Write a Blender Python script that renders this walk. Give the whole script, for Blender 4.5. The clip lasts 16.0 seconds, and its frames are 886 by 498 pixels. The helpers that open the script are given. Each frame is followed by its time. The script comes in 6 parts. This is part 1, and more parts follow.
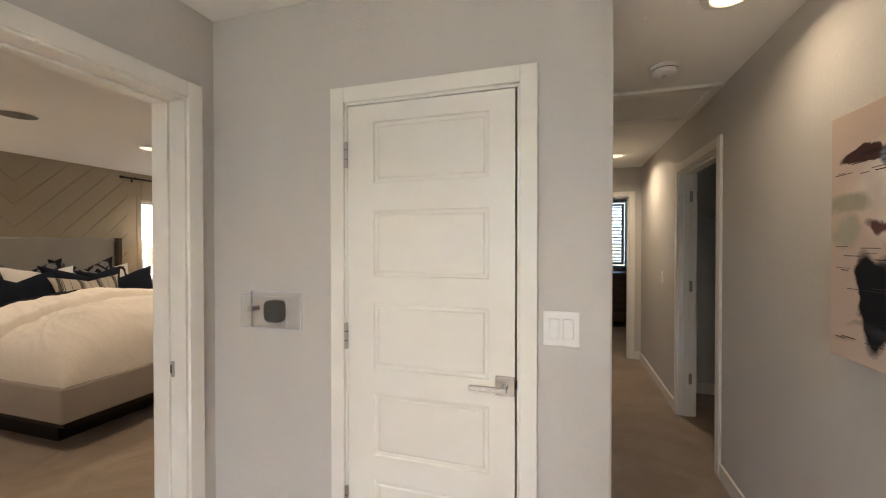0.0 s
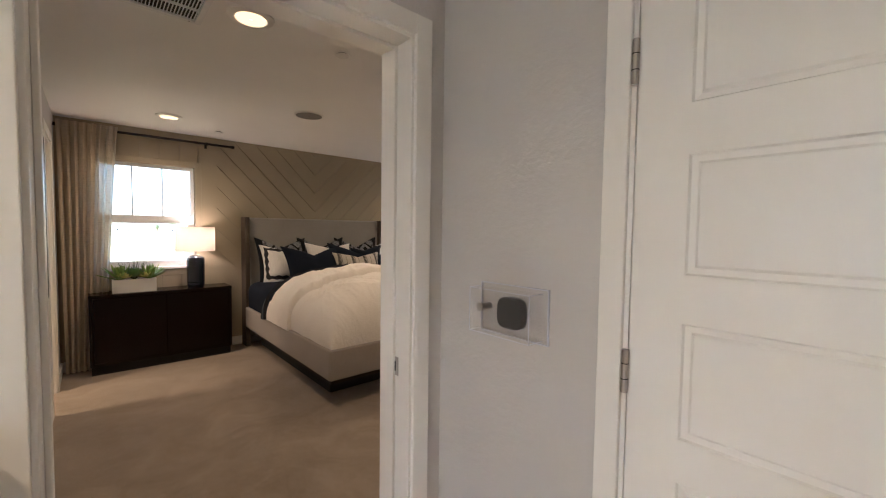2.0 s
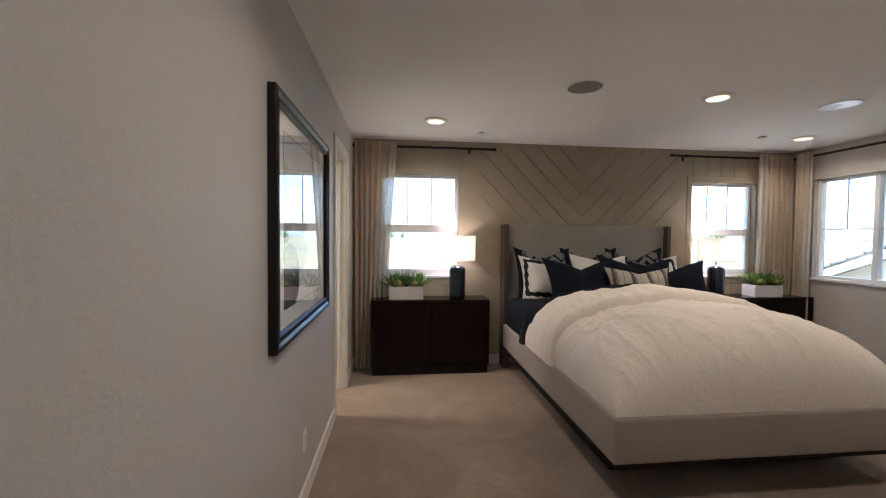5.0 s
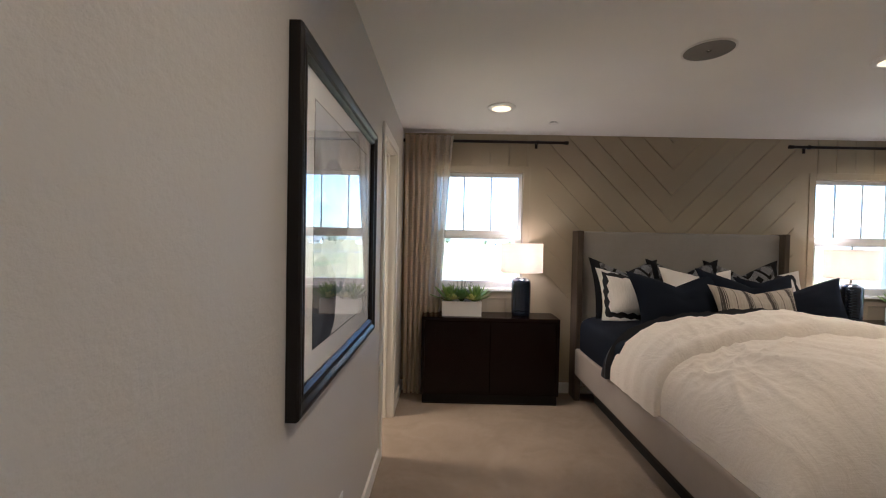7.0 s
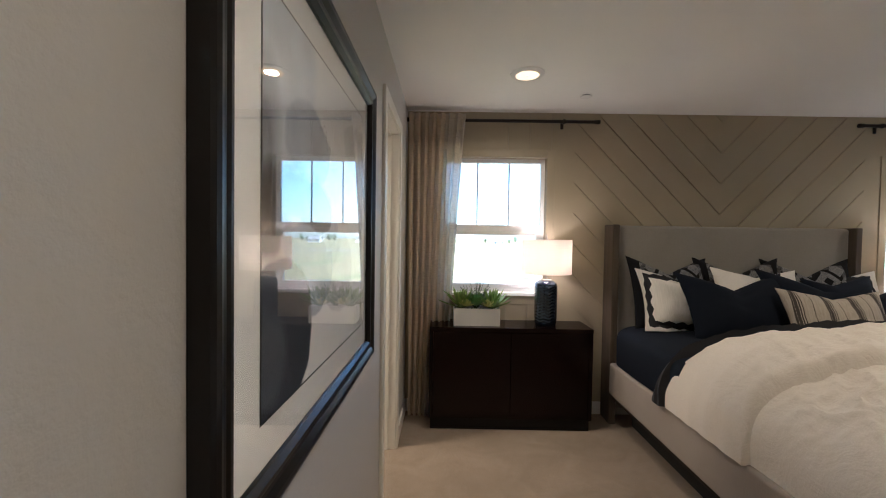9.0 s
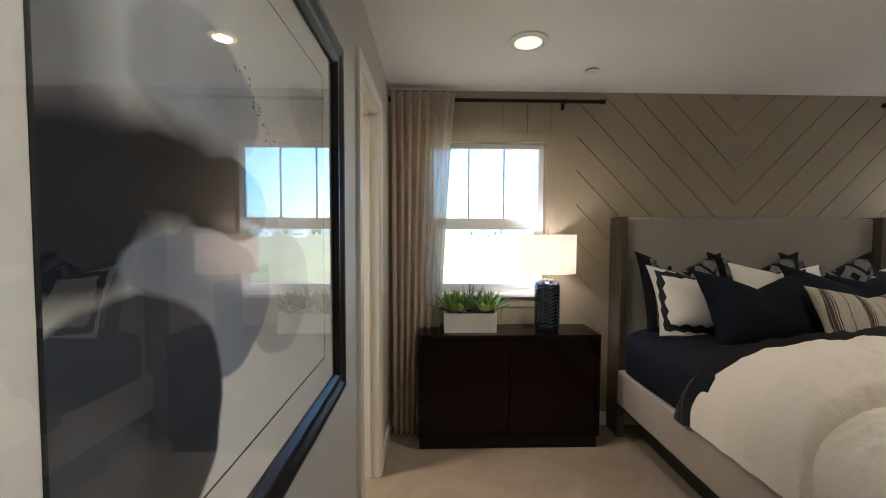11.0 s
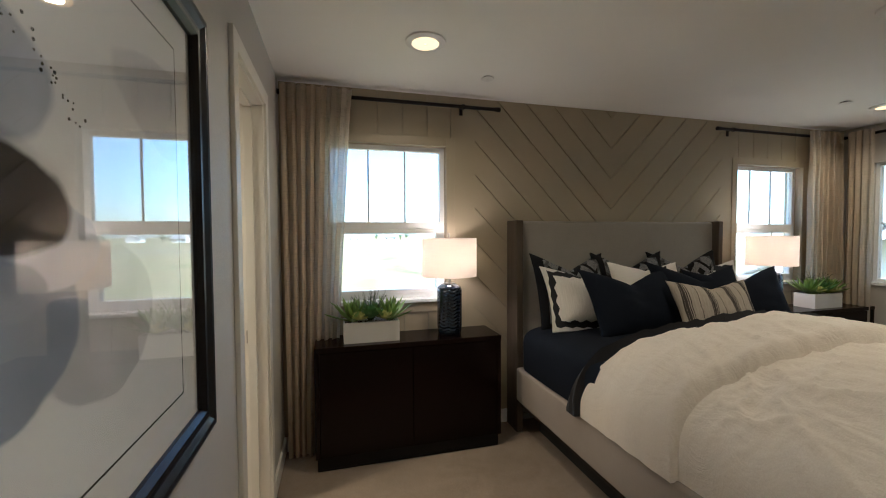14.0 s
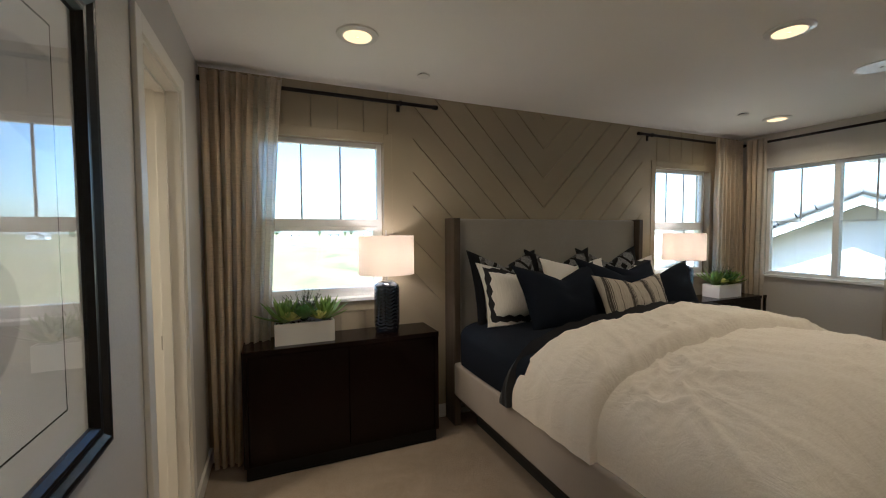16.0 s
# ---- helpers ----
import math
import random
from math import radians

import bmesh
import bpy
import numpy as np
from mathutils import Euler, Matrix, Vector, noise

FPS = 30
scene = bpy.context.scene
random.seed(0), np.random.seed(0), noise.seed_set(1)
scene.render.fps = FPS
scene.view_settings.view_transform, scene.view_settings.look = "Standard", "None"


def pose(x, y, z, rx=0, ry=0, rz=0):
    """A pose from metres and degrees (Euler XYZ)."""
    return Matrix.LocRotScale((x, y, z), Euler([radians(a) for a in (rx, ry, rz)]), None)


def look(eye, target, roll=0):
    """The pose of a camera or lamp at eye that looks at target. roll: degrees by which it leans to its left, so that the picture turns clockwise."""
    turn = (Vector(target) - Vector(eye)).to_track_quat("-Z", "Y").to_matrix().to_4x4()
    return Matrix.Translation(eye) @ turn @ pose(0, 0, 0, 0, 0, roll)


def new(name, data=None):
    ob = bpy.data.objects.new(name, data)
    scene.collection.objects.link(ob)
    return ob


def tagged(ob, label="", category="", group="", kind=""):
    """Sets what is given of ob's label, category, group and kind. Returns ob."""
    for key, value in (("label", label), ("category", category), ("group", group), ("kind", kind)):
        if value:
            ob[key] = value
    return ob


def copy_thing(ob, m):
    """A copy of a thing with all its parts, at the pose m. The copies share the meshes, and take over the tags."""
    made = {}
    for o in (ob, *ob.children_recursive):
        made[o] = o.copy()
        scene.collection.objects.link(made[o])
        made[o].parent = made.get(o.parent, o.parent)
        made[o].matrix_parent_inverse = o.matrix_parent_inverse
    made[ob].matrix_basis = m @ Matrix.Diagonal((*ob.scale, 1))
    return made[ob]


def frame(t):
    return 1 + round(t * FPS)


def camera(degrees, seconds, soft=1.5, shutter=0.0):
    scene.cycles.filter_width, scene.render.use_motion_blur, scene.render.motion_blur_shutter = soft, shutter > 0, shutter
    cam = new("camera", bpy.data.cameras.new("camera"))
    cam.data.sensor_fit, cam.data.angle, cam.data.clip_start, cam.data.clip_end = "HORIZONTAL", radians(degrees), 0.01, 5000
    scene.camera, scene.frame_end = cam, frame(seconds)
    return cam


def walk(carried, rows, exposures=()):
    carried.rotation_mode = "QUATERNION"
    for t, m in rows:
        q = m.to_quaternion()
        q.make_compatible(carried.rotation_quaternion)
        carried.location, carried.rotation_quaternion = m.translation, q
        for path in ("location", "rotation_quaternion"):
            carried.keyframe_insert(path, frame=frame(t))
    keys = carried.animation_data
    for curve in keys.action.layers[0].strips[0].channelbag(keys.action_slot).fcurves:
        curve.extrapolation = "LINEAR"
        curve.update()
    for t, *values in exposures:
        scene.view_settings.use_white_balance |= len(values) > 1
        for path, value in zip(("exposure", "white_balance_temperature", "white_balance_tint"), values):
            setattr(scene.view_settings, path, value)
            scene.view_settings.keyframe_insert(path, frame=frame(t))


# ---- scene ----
cam = camera(96.4, 16.0, soft=1.1)
# t, x, y, z, yaw, pitch, roll
ROWS = [
    (0.0, -0.041, -0.08, 1.44, 16.943, -0.57, 0.024),
    (0.5, -0.019, -0.056, 1.425, 22.161, -1.597, 0.248),
    (1.0, -0.102, 0.09, 1.401, 29.089, -2.268, -0.199),
    (1.5, -0.281, 0.245, 1.396, 37.673, -2.551, -0.87),
    (2.0, -0.453, 0.363, 1.408, 48.538, -2.732, -0.772),
    (2.5, -0.576, 0.479, 1.438, 60.117, -2.913, -0.969),
    (3.0, -0.758, 0.549, 1.414, 69.595, -3.22, -0.288),
    (3.5, -0.989, 0.569, 1.389, 75.213, -3.098, -0.63),
    (4.0, -1.147, 0.568, 1.387, 78.206, -2.742, -0.848),
    (4.5, -1.253, 0.581, 1.385, 81.065, -2.289, -0.752),
    (5.0, -1.364, 0.605, 1.397, 83.899, -1.828, -0.543),
    (7.5, -2.045, 0.47, 1.415, 90.702, -1.205, -1.223),
    (8.0, -2.18, 0.434, 1.396, 90.409, -1.124, -1.174),
    (10.5, -2.726, 0.416, 1.411, 89.996, -2.316, -0.094),
    (11.0, -2.787, 0.409, 1.42, 88.387, -2.461, -0.194),
    (11.5, -2.82, 0.42, 1.427, 86.554, -2.433, -0.228),
    (12.0, -2.842, 0.427, 1.427, 84.188, -2.168, -0.101),
    (12.5, -2.857, 0.443, 1.425, 81.892, -2.079, 0.078),
    (13.0, -2.861, 0.45, 1.426, 79.539, -2.022, 0.19),
    (13.5, -2.866, 0.452, 1.427, 77.126, -2.069, 0.287),
    (14.0, -2.869, 0.448, 1.425, 74.742, -1.977, 0.295),
    (14.5, -2.876, 0.463, 1.43, 72.857, -2.389, 0.295),
    (15.0, -2.88, 0.474, 1.422, 70.867, -2.362, 0.353),
    (15.5, -2.873, 0.491, 1.42, 68.995, -2.438, 0.463),
    (16.0, -2.851, 0.507, 1.431, 67.005, -2.528, 0.268),
]
EXPOSURES = [(0.0, 3.6, 5400, 7), (1.2, 3.5, 5350, 8), (2.5, 3.2, 5300, 11), (5.0, 3.26, 4750, 9), (8.0, 3.15, 4850, 7), (11.0, 3.13, 4750, 1), (13.0, 2.98, 4800, 0), (16.0, 2.74, 4900, 0)]
walk(cam, [(t, pose(x, y, z, 90 + pitch, roll, yaw)) for t, x, y, z, yaw, pitch, roll in ROWS], EXPOSURES)

# ---------------------------------------------------------------- light
world = bpy.data.worlds.new("sky")
scene.world = world
world.use_nodes = True
wn = world.node_tree.nodes
sky = wn.new("ShaderNodeTexSky")
sky.sky_type = "NISHITA"
sky.sun_disc = False
sky.sun_elevation = radians(48)
sky.sun_rotation = radians(150)
sky.air_density, sky.dust_density, sky.ozone_density = 1.0, 1.2, 1.5
wn["Background"].inputs["Strength"].default_value = 0.085
world.node_tree.links.new(sky.outputs["Color"], wn["Background"].inputs["Color"])

sun = new("sun", bpy.data.lights.new("sun", "SUN"))
sun.data.energy, sun.data.angle, sun.data.color = 4.2, radians(0.5), (1.0, 0.95, 0.86)
# the sun stands high on the hall's side of the house, away from the bedroom's windows
sun.matrix_world = look((0, 0, 0), (-0.35, 0.62, -0.85))

WARM = (1.0, 0.70, 0.42)


def downlight_lamp(x, y, z, watts, size=0.085):
    d = bpy.data.lights.new("downlight_glow", "AREA")
    d.shape, d.size, d.energy, d.color, d.spread = "DISK", size, watts, WARM, radians(150)
    ob = new("downlight_glow", d)
    ob.matrix_world = look((x, y, z), (x, y, z - 1))
    return ob


def bulb(x, y, z, watts, radius=0.035):
    d = bpy.data.lights.new("bulb_glow", "POINT")
    d.energy, d.color, d.shadow_soft_size = watts, (1.0, 0.70, 0.53), radius
    ob = new("bulb_glow", d)
    ob.location = (x, y, z)
    return ob


CEIL = 2.42
# four measured lights; the fifth is unseen, added to fill out the pattern
CANS = [(-4.887, 0.91), (-4.025, 2.87), (-2.539, 0.956), (-4.968, 4.624), (-2.6, 3.4)]
for cx, cy in CANS:
    downlight_lamp(cx, cy, CEIL - 0.0165, 0.85)
downlight_lamp(0.58, 1.73, CEIL - 0.0165, 0.3)
downlight_lamp(0.50, 4.6, CEIL - 0.0165, 1.0)
# added fill over the landing, unseen, to brighten the hall walls
downlight_lamp(-0.5, -0.75, CEIL - 0.0165, 2.0)
downlight_lamp(-4.6, -1.1, CEIL - 0.0165, 5.0, 0.3)
LAMP_A, LAMP_B = (-5.455, 1.197), (-5.455, 4.13)
for lx, ly in (LAMP_A, LAMP_B):
    bulb(lx, ly, 1.275, 0.85)

# ---------------------------------------------------------------- materials


def material(name):
    m = bpy.data.materials.new(name)
    m.use_nodes = True
    n, l = m.node_tree.nodes, m.node_tree.links
    return m, n, l, n["Principled BSDF"]


def ramp(n, fac_lo, fac_hi, a, b):
    r = n.new("ShaderNodeValToRGB")
    r.color_ramp.elements[0].position, r.color_ramp.elements[1].position = fac_lo, fac_hi
    r.color_ramp.elements[0].color, r.color_ramp.elements[1].color = (*a, 1), (*b, 1)
    return r


def noise_tex(n, l, scale, detail=4, coord="Object", stretch=(1, 1, 1), rough=0.55, distort=0.0):
    tc, mp, t = n.new("ShaderNodeTexCoord"), n.new("ShaderNodeMapping"), n.new("ShaderNodeTexNoise")
    mp.inputs["Scale"].default_value = stretch
    l.new(tc.outputs[coord], mp.inputs["Vector"])
    l.new(mp.outputs["Vector"], t.inputs["Vector"])
    t.inputs["Scale"].default_value, t.inputs["Detail"].default_value = scale, detail
    t.inputs["Roughness"].default_value, t.inputs["Distortion"].default_value = rough, distort
    return t


def mix(n, l, fac, a, b, mode="MIX"):
    m = n.new("ShaderNodeMix")
    m.data_type, m.blend_type = "RGBA", mode
    for sock, v in ((0, fac), (6, a), (7, b)):
        if isinstance(v, (int, float)):
            m.inputs[sock].default_value = v
        elif isinstance(v, tuple):
            m.inputs[sock].default_value = (*v, 1)
        else:
            l.new(v, m.inputs[sock])
    return m.outputs[2]


def calc(n, l, op, a, b=0.0, c=0.0):
    m = n.new("ShaderNodeMath")
    m.operation = op
    for k, v in enumerate((a, b, c)):
        if isinstance(v, (int, float)):
            m.inputs[k].default_value = v
        else:
            l.new(v, m.inputs[k])
    return m.outputs[0]


def surface(name, col, rough=0.6, var=0.08, scale=3.0, bump=0.0, bscale=80.0, metal=0.0, stretch=(1, 1, 1), spec=0.5, fine=0.0,
            sheen=0.0, coat=0.0):
    """Plain stuff with a slow drift of tone, a fine grain and a fine relief."""
    m, n, l, p = material(name)
    dark = tuple(c * (1 - var) for c in col)
    light = tuple(min(1.0, c * (1 + var)) for c in col)
    slow = noise_tex(n, l, scale, 5, stretch=stretch)
    r = ramp(n, 0.3, 0.7, dark, light)
    l.new(slow.outputs["Fac"], r.inputs["Fac"])
    c = r.outputs["Color"]
    if bump or fine:
        g = noise_tex(n, l, bscale, 6, stretch=stretch, rough=0.65)
    if fine:
        r2 = ramp(n, 0.3, 0.7, (1 - fine,) * 3, (1, 1, 1))
        l.new(g.outputs["Fac"], r2.inputs["Fac"])
        c = mix(n, l, 1.0, c, r2.outputs["Color"], "MULTIPLY")
    l.new(c, p.inputs["Base Color"])
    if bump:
        b = n.new("ShaderNodeBump")
        b.inputs["Strength"].default_value, b.inputs["Distance"].default_value = 1.0, bump
        l.new(g.outputs["Fac"], b.inputs["Height"])
        l.new(b.outputs["Normal"], p.inputs["Normal"])
    rr = n.new("ShaderNodeMapRange")
    rr.inputs["To Min"].default_value, rr.inputs["To Max"].default_value = max(0.02, rough - 0.08), min(1, rough + 0.08)
    l.new(slow.outputs["Fac"], rr.inputs["Value"])
    l.new(rr.outputs["Result"], p.inputs["Roughness"])
    p.inputs["Metallic"].default_value = metal
    p.inputs["Specular IOR Level"].default_value = spec
    p.inputs["Sheen Weight"].default_value = sheen
    p.inputs["Coat Weight"].default_value = coat
    p.inputs["Coat Roughness"].default_value = 0.15
    return m


def wood(name, dark, light, rough=0.35, grain=18.0, along=(1, 0.12, 1), coat=0.0):
    m, n, l, p = material(name)
    t = noise_tex(n, l, grain, 6, stretch=along, distort=0.6)
    big = noise_tex(n, l, 1.7, 3, stretch=along)
    r = ramp(n, 0.3, 0.72, dark, light)
    l.new(t.outputs["Fac"], r.inputs["Fac"])
    r2 = ramp(n, 0.3, 0.75, (0.72, 0.72, 0.72), (1, 1, 1))
    l.new(big.outputs["Fac"], r2.inputs["Fac"])
    l.new(mix(n, l, 1.0, r.outputs["Color"], r2.outputs["Color"], "MULTIPLY"), p.inputs["Base Color"])
    b = n.new("ShaderNodeBump")
    b.inputs["Strength"].default_value, b.inputs["Distance"].default_value = 0.6, 0.0008
    l.new(t.outputs["Fac"], b.inputs["Height"])
    l.new(b.outputs["Normal"], p.inputs["Normal"])
    p.inputs["Roughness"].default_value = rough
    p.inputs["Specular IOR Level"].default_value = 0.2
    p.inputs["Coat Weight"].default_value = coat
    p.inputs["Coat Roughness"].default_value = 0.12
    return m


def woven(name, col, rough=0.9, thread=900.0, bump=0.0006, var=0.07, scale=2.5, sheen=0.2, coord="Object"):
    """Cloth: crossed threads with slubs."""
    m, n, l, p = material(name)
    slow = noise_tex(n, l, scale, 4)
    a = noise_tex(n, l, thread * 0.2, 3, stretch=(1, 1, 0.08))
    b = noise_tex(n, l, thread * 0.2, 3, stretch=(0.08, 0.08, 1))
    s = calc(n, l, "ADD", a.outputs["Fac"], b.outputs["Fac"])
    r = ramp(n, 0.3, 0.7, tuple(c * (1 - var) for c in col), tuple(min(1, c * (1 + var)) for c in col))
    l.new(slow.outputs["Fac"], r.inputs["Fac"])
    r2 = ramp(n, 0.7, 1.3, (0.94, 0.94, 0.94), (1, 1, 1))
    l.new(s, r2.inputs["Fac"])
    l.new(mix(n, l, 1.0, r.outputs["Color"], r2.outputs["Color"], "MULTIPLY"), p.inputs["Base Color"])
    bp = n.new("ShaderNodeBump")
    bp.inputs["Distance"].default_value = bump
    l.new(s, bp.inputs["Height"])
    l.new(bp.outputs["Normal"], p.inputs["Normal"])
    p.inputs["Roughness"].default_value = rough
    p.inputs["Sheen Weight"].default_value = sheen
    p.inputs["Specular IOR Level"].default_value = 0.2
    return m


def glowing(name, col, strength):
    m, n, l, p = material(name)
    p.inputs["Base Color"].default_value = (*col, 1)
    p.inputs["Emission Color"].default_value = (*col, 1)
    p.inputs["Emission Strength"].default_value = strength
    return m


def glass_material(name, tint=(1, 1, 1), rough=0.0, ior=1.45):
    m, n, l, p = material(name)
    p.inputs["Base Color"].default_value = (*tint, 1)
    p.inputs["Transmission Weight"].default_value = 1.0
    p.inputs["Roughness"].default_value = rough
    p.inputs["IOR"].default_value = ior
    return m


M = {}
M["wall"] = surface("orange_peel_paint_greige", (0.565, 0.54, 0.50), 0.58, 0.02, 1.2, 0.0020, 46)
M["ceiling"] = surface("ceiling_paint", (0.89, 0.88, 0.845), 0.8, 0.02, 1.0, 0.0015, 50)
M["panel"] = surface("taupe_panel_paint", (0.36, 0.31, 0.215), 0.42, 0.03, 1.3, 0.0003, 140)
M["trim"] = surface("white_semigloss_paint", (0.80, 0.775, 0.71), 0.32, 0.02, 1.5, 0.0002, 60)
M["vinyl"] = surface("white_vinyl", (0.82, 0.83, 0.83), 0.35, 0.01, 2.0)
M["muntin"] = surface("grey_muntin", (0.55, 0.56, 0.57), 0.4, 0.02, 2.0)
M["nickel"] = surface("brushed_nickel", (0.45, 0.42, 0.38), 0.32, 0.05, 20, 0.0001, 300, metal=1.0)
M["black_metal"] = surface("black_iron", (0.012, 0.011, 0.011), 0.45, 0.1, 8, metal=0.6)
# shade of holes, slots and gaps put into the colour; ink marks too
M["black_gap"] = surface("gap_and_ink_black", (0.012, 0.012, 0.012), 0.8, 0.1, 8)
M["espresso"] = wood("espresso_wood", (0.0045, 0.0016, 0.0013), (0.012, 0.0042, 0.003), 0.22, 14, (1, 0.08, 1), 0.0)
M["bed_wood"] = wood("grey_brown_wood", (0.085, 0.066, 0.05), (0.14, 0.112, 0.086), 0.5, 20, (1, 1, 0.08))
M["bed_dark"] = wood("dark_brown_wood", (0.018, 0.012, 0.009), (0.035, 0.024, 0.018), 0.45, 20, (1, 0.1, 1))
M["oak"] = wood("brown_wood", (0.05, 0.028, 0.016), (0.11, 0.06, 0.034), 0.45, 16, (0.1, 1, 1))
M["headboard"] = woven("grey_beige_upholstery", (0.29, 0.27, 0.24), thread=1100)
M["bed_rail"] = woven("beige_upholstery", (0.33, 0.285, 0.245), thread=1100)


def duvet_material():
    """Cream linen with slubs and many soft creases at two sizes."""
    m, n, l, p = material("cream_linen_creased")
    big = noise_tex(n, l, 7.0, 5, stretch=(0.7, 1.5, 1.0), distort=1.4)
    mid = noise_tex(n, l, 19.0, 4, stretch=(1.6, 0.7, 1.0), distort=1.0)
    thr = noise_tex(n, l, 240, 3, stretch=(1, 0.1, 1))
    r = ramp(n, 0.3, 0.7, (0.75, 0.685, 0.60), (0.83, 0.77, 0.69))
    l.new(thr.outputs["Fac"], r.inputs["Fac"])
    l.new(r.outputs["Color"], p.inputs["Base Color"])

    def ridge(t):
        return calc(n, l, "POWER", calc(n, l, "SUBTRACT", 1.0, calc(n, l, "ABSOLUTE", calc(n, l, "MULTIPLY_ADD", t.outputs["Fac"], 4.0, -2.0))), 2.0)
    h = calc(n, l, "MULTIPLY_ADD", ridge(big), 2.2, calc(n, l, "MULTIPLY_ADD", ridge(mid), 0.7, calc(n, l, "MULTIPLY", thr.outputs["Fac"], 0.1)))
    b = n.new("ShaderNodeBump")
    b.inputs["Strength"].default_value, b.inputs["Distance"].default_value = 0.6, 0.0011
    l.new(h, b.inputs["Height"])
    l.new(b.outputs["Normal"], p.inputs["Normal"])
    p.inputs["Roughness"].default_value = 0.9
    p.inputs["Sheen Weight"].default_value = 0.15
    p.inputs["Specular IOR Level"].default_value = 0.15
    return m


M["duvet"] = duvet_material()
M["sheet"] = woven("white_cotton", (0.80, 0.765, 0.71), thread=1600, bump=0.0002)
M["navy"] = woven("navy_linen", (0.0075, 0.011, 0.020), thread=1100, sheen=0.0)
M["navy_trim"] = woven("dark_slate_band", (0.026, 0.027, 0.032), thread=1300)
M["white_gloss"] = surface("white_ceramic", (0.82, 0.815, 0.79), 0.3, 0.02, 3)
M["speaker"] = surface("speaker_mesh", (0.24, 0.235, 0.225), 0.7, 0.03, 6, 0.001, 900, fine=0.25)
M["plastic"] = surface("white_plastic", (0.80, 0.79, 0.76), 0.35, 0.01, 4)
M["black_plastic"] = surface("black_plastic", (0.011, 0.011, 0.012), 0.3, 0.05, 4)
M["frame_black"] = surface("black_lacquer_frame", (0.008, 0.007, 0.0068), 0.36, 0.15, 6, 0.0002, 40, spec=0.32)
M["matboard"] = surface("mat_board", (0.78, 0.77, 0.75), 0.85, 0.01, 3, 0.0002, 300)
M["glass"] = glass_material("window_glass")


def acrylic_material():
    """Thin clear sheet: mostly seen through, with a little gloss and a faint haze."""
    m, n, l, p = material("clear_acrylic")
    out = n["Material Output"]
    tp, gl, df = (n.new("ShaderNodeBsdf" + k) for k in ("Transparent", "Glossy", "Diffuse"))
    gl.inputs["Roughness"].default_value = 0.04
    tp.inputs["Color"].default_value = (1, 1, 1, 1)
    df.inputs["Color"].default_value = (0.86, 0.86, 0.90, 1)
    a, b = n.new("ShaderNodeMixShader"), n.new("ShaderNodeMixShader")
    b.inputs["Fac"].default_value = 0.018
    l.new(tp.outputs[0], b.inputs[1]), l.new(df.outputs[0], b.inputs[2])
    a.inputs["Fac"].default_value = 0.04
    l.new(b.outputs[0], a.inputs[1]), l.new(gl.outputs[0], a.inputs[2])
    l.new(a.outputs[0], out.inputs["Surface"])
    return m


M["acrylic"] = acrylic_material()
# opaque pale grey: the glint of clear edges put into the colour
M["edge_glint"] = surface("pale_edge_glint", (0.62, 0.63, 0.68), 0.2, 0.05, 30)
M["lens"] = glowing("lamp_lens", (1.0, 0.62, 0.29), 0.22)
M["pebble"] = surface("white_pebbles", (0.62, 0.60, 0.56), 0.7, 0.2, 60, 0.004, 120)
M["soil"] = surface("soil", (0.05, 0.035, 0.025), 0.9, 0.3, 40, 0.004, 90)
M["stone_top"] = surface("pale_stone", (0.70, 0.66, 0.58), 0.25, 0.05, 6)
M["mirror"] = surface("mirror", (0.85, 0.86, 0.86), 0.02, 0.0, 1, metal=1.0)
M["closet_paint"] = surface("cool_white_paint", (0.62, 0.62, 0.62), 0.6, 0.02, 2, 0.001, 60)


def carpet_material():
    m, n, l, p = material("cut_pile_carpet")
    a = noise_tex(n, l, 3.0, 6, rough=0.6, distort=1.2)
    b = noise_tex(n, l, 260.0, 3, rough=0.8)
    c = noise_tex(n, l, 28.0, 4)
    r = ramp(n, 0.32, 0.68, (0.30, 0.23, 0.165), (0.41, 0.32, 0.235))
    l.new(a.outputs["Fac"], r.inputs["Fac"])
    r2 = ramp(n, 0.25, 0.75, (0.72, 0.72, 0.72), (1.0, 1.0, 1.0))
    l.new(b.outputs["Fac"], r2.inputs["Fac"])
    r3 = ramp(n, 0.3, 0.7, (0.9, 0.9, 0.9), (1.0, 1.0, 1.0))
    l.new(c.outputs["Fac"], r3.inputs["Fac"])
    col = mix(n, l, 1.0, r.outputs["Color"], r2.outputs["Color"], "MULTIPLY")
    l.new(mix(n, l, 1.0, col, r3.outputs["Color"], "MULTIPLY"), p.inputs["Base Color"])
    h = calc(n, l, "MULTIPLY_ADD", c.outputs["Fac"], 1.5, b.outputs["Fac"])
    bp = n.new("ShaderNodeBump")
    bp.inputs["Distance"].default_value = 0.004
    l.new(h, bp.inputs["Height"])
    l.new(bp.outputs["Normal"], p.inputs["Normal"])
    p.inputs["Roughness"].default_value = 0.95
    p.inputs["Sheen Weight"].default_value = 0.25
    p.inputs["Specular IOR Level"].default_value = 0.1
    return m


M["carpet"] = carpet_material()


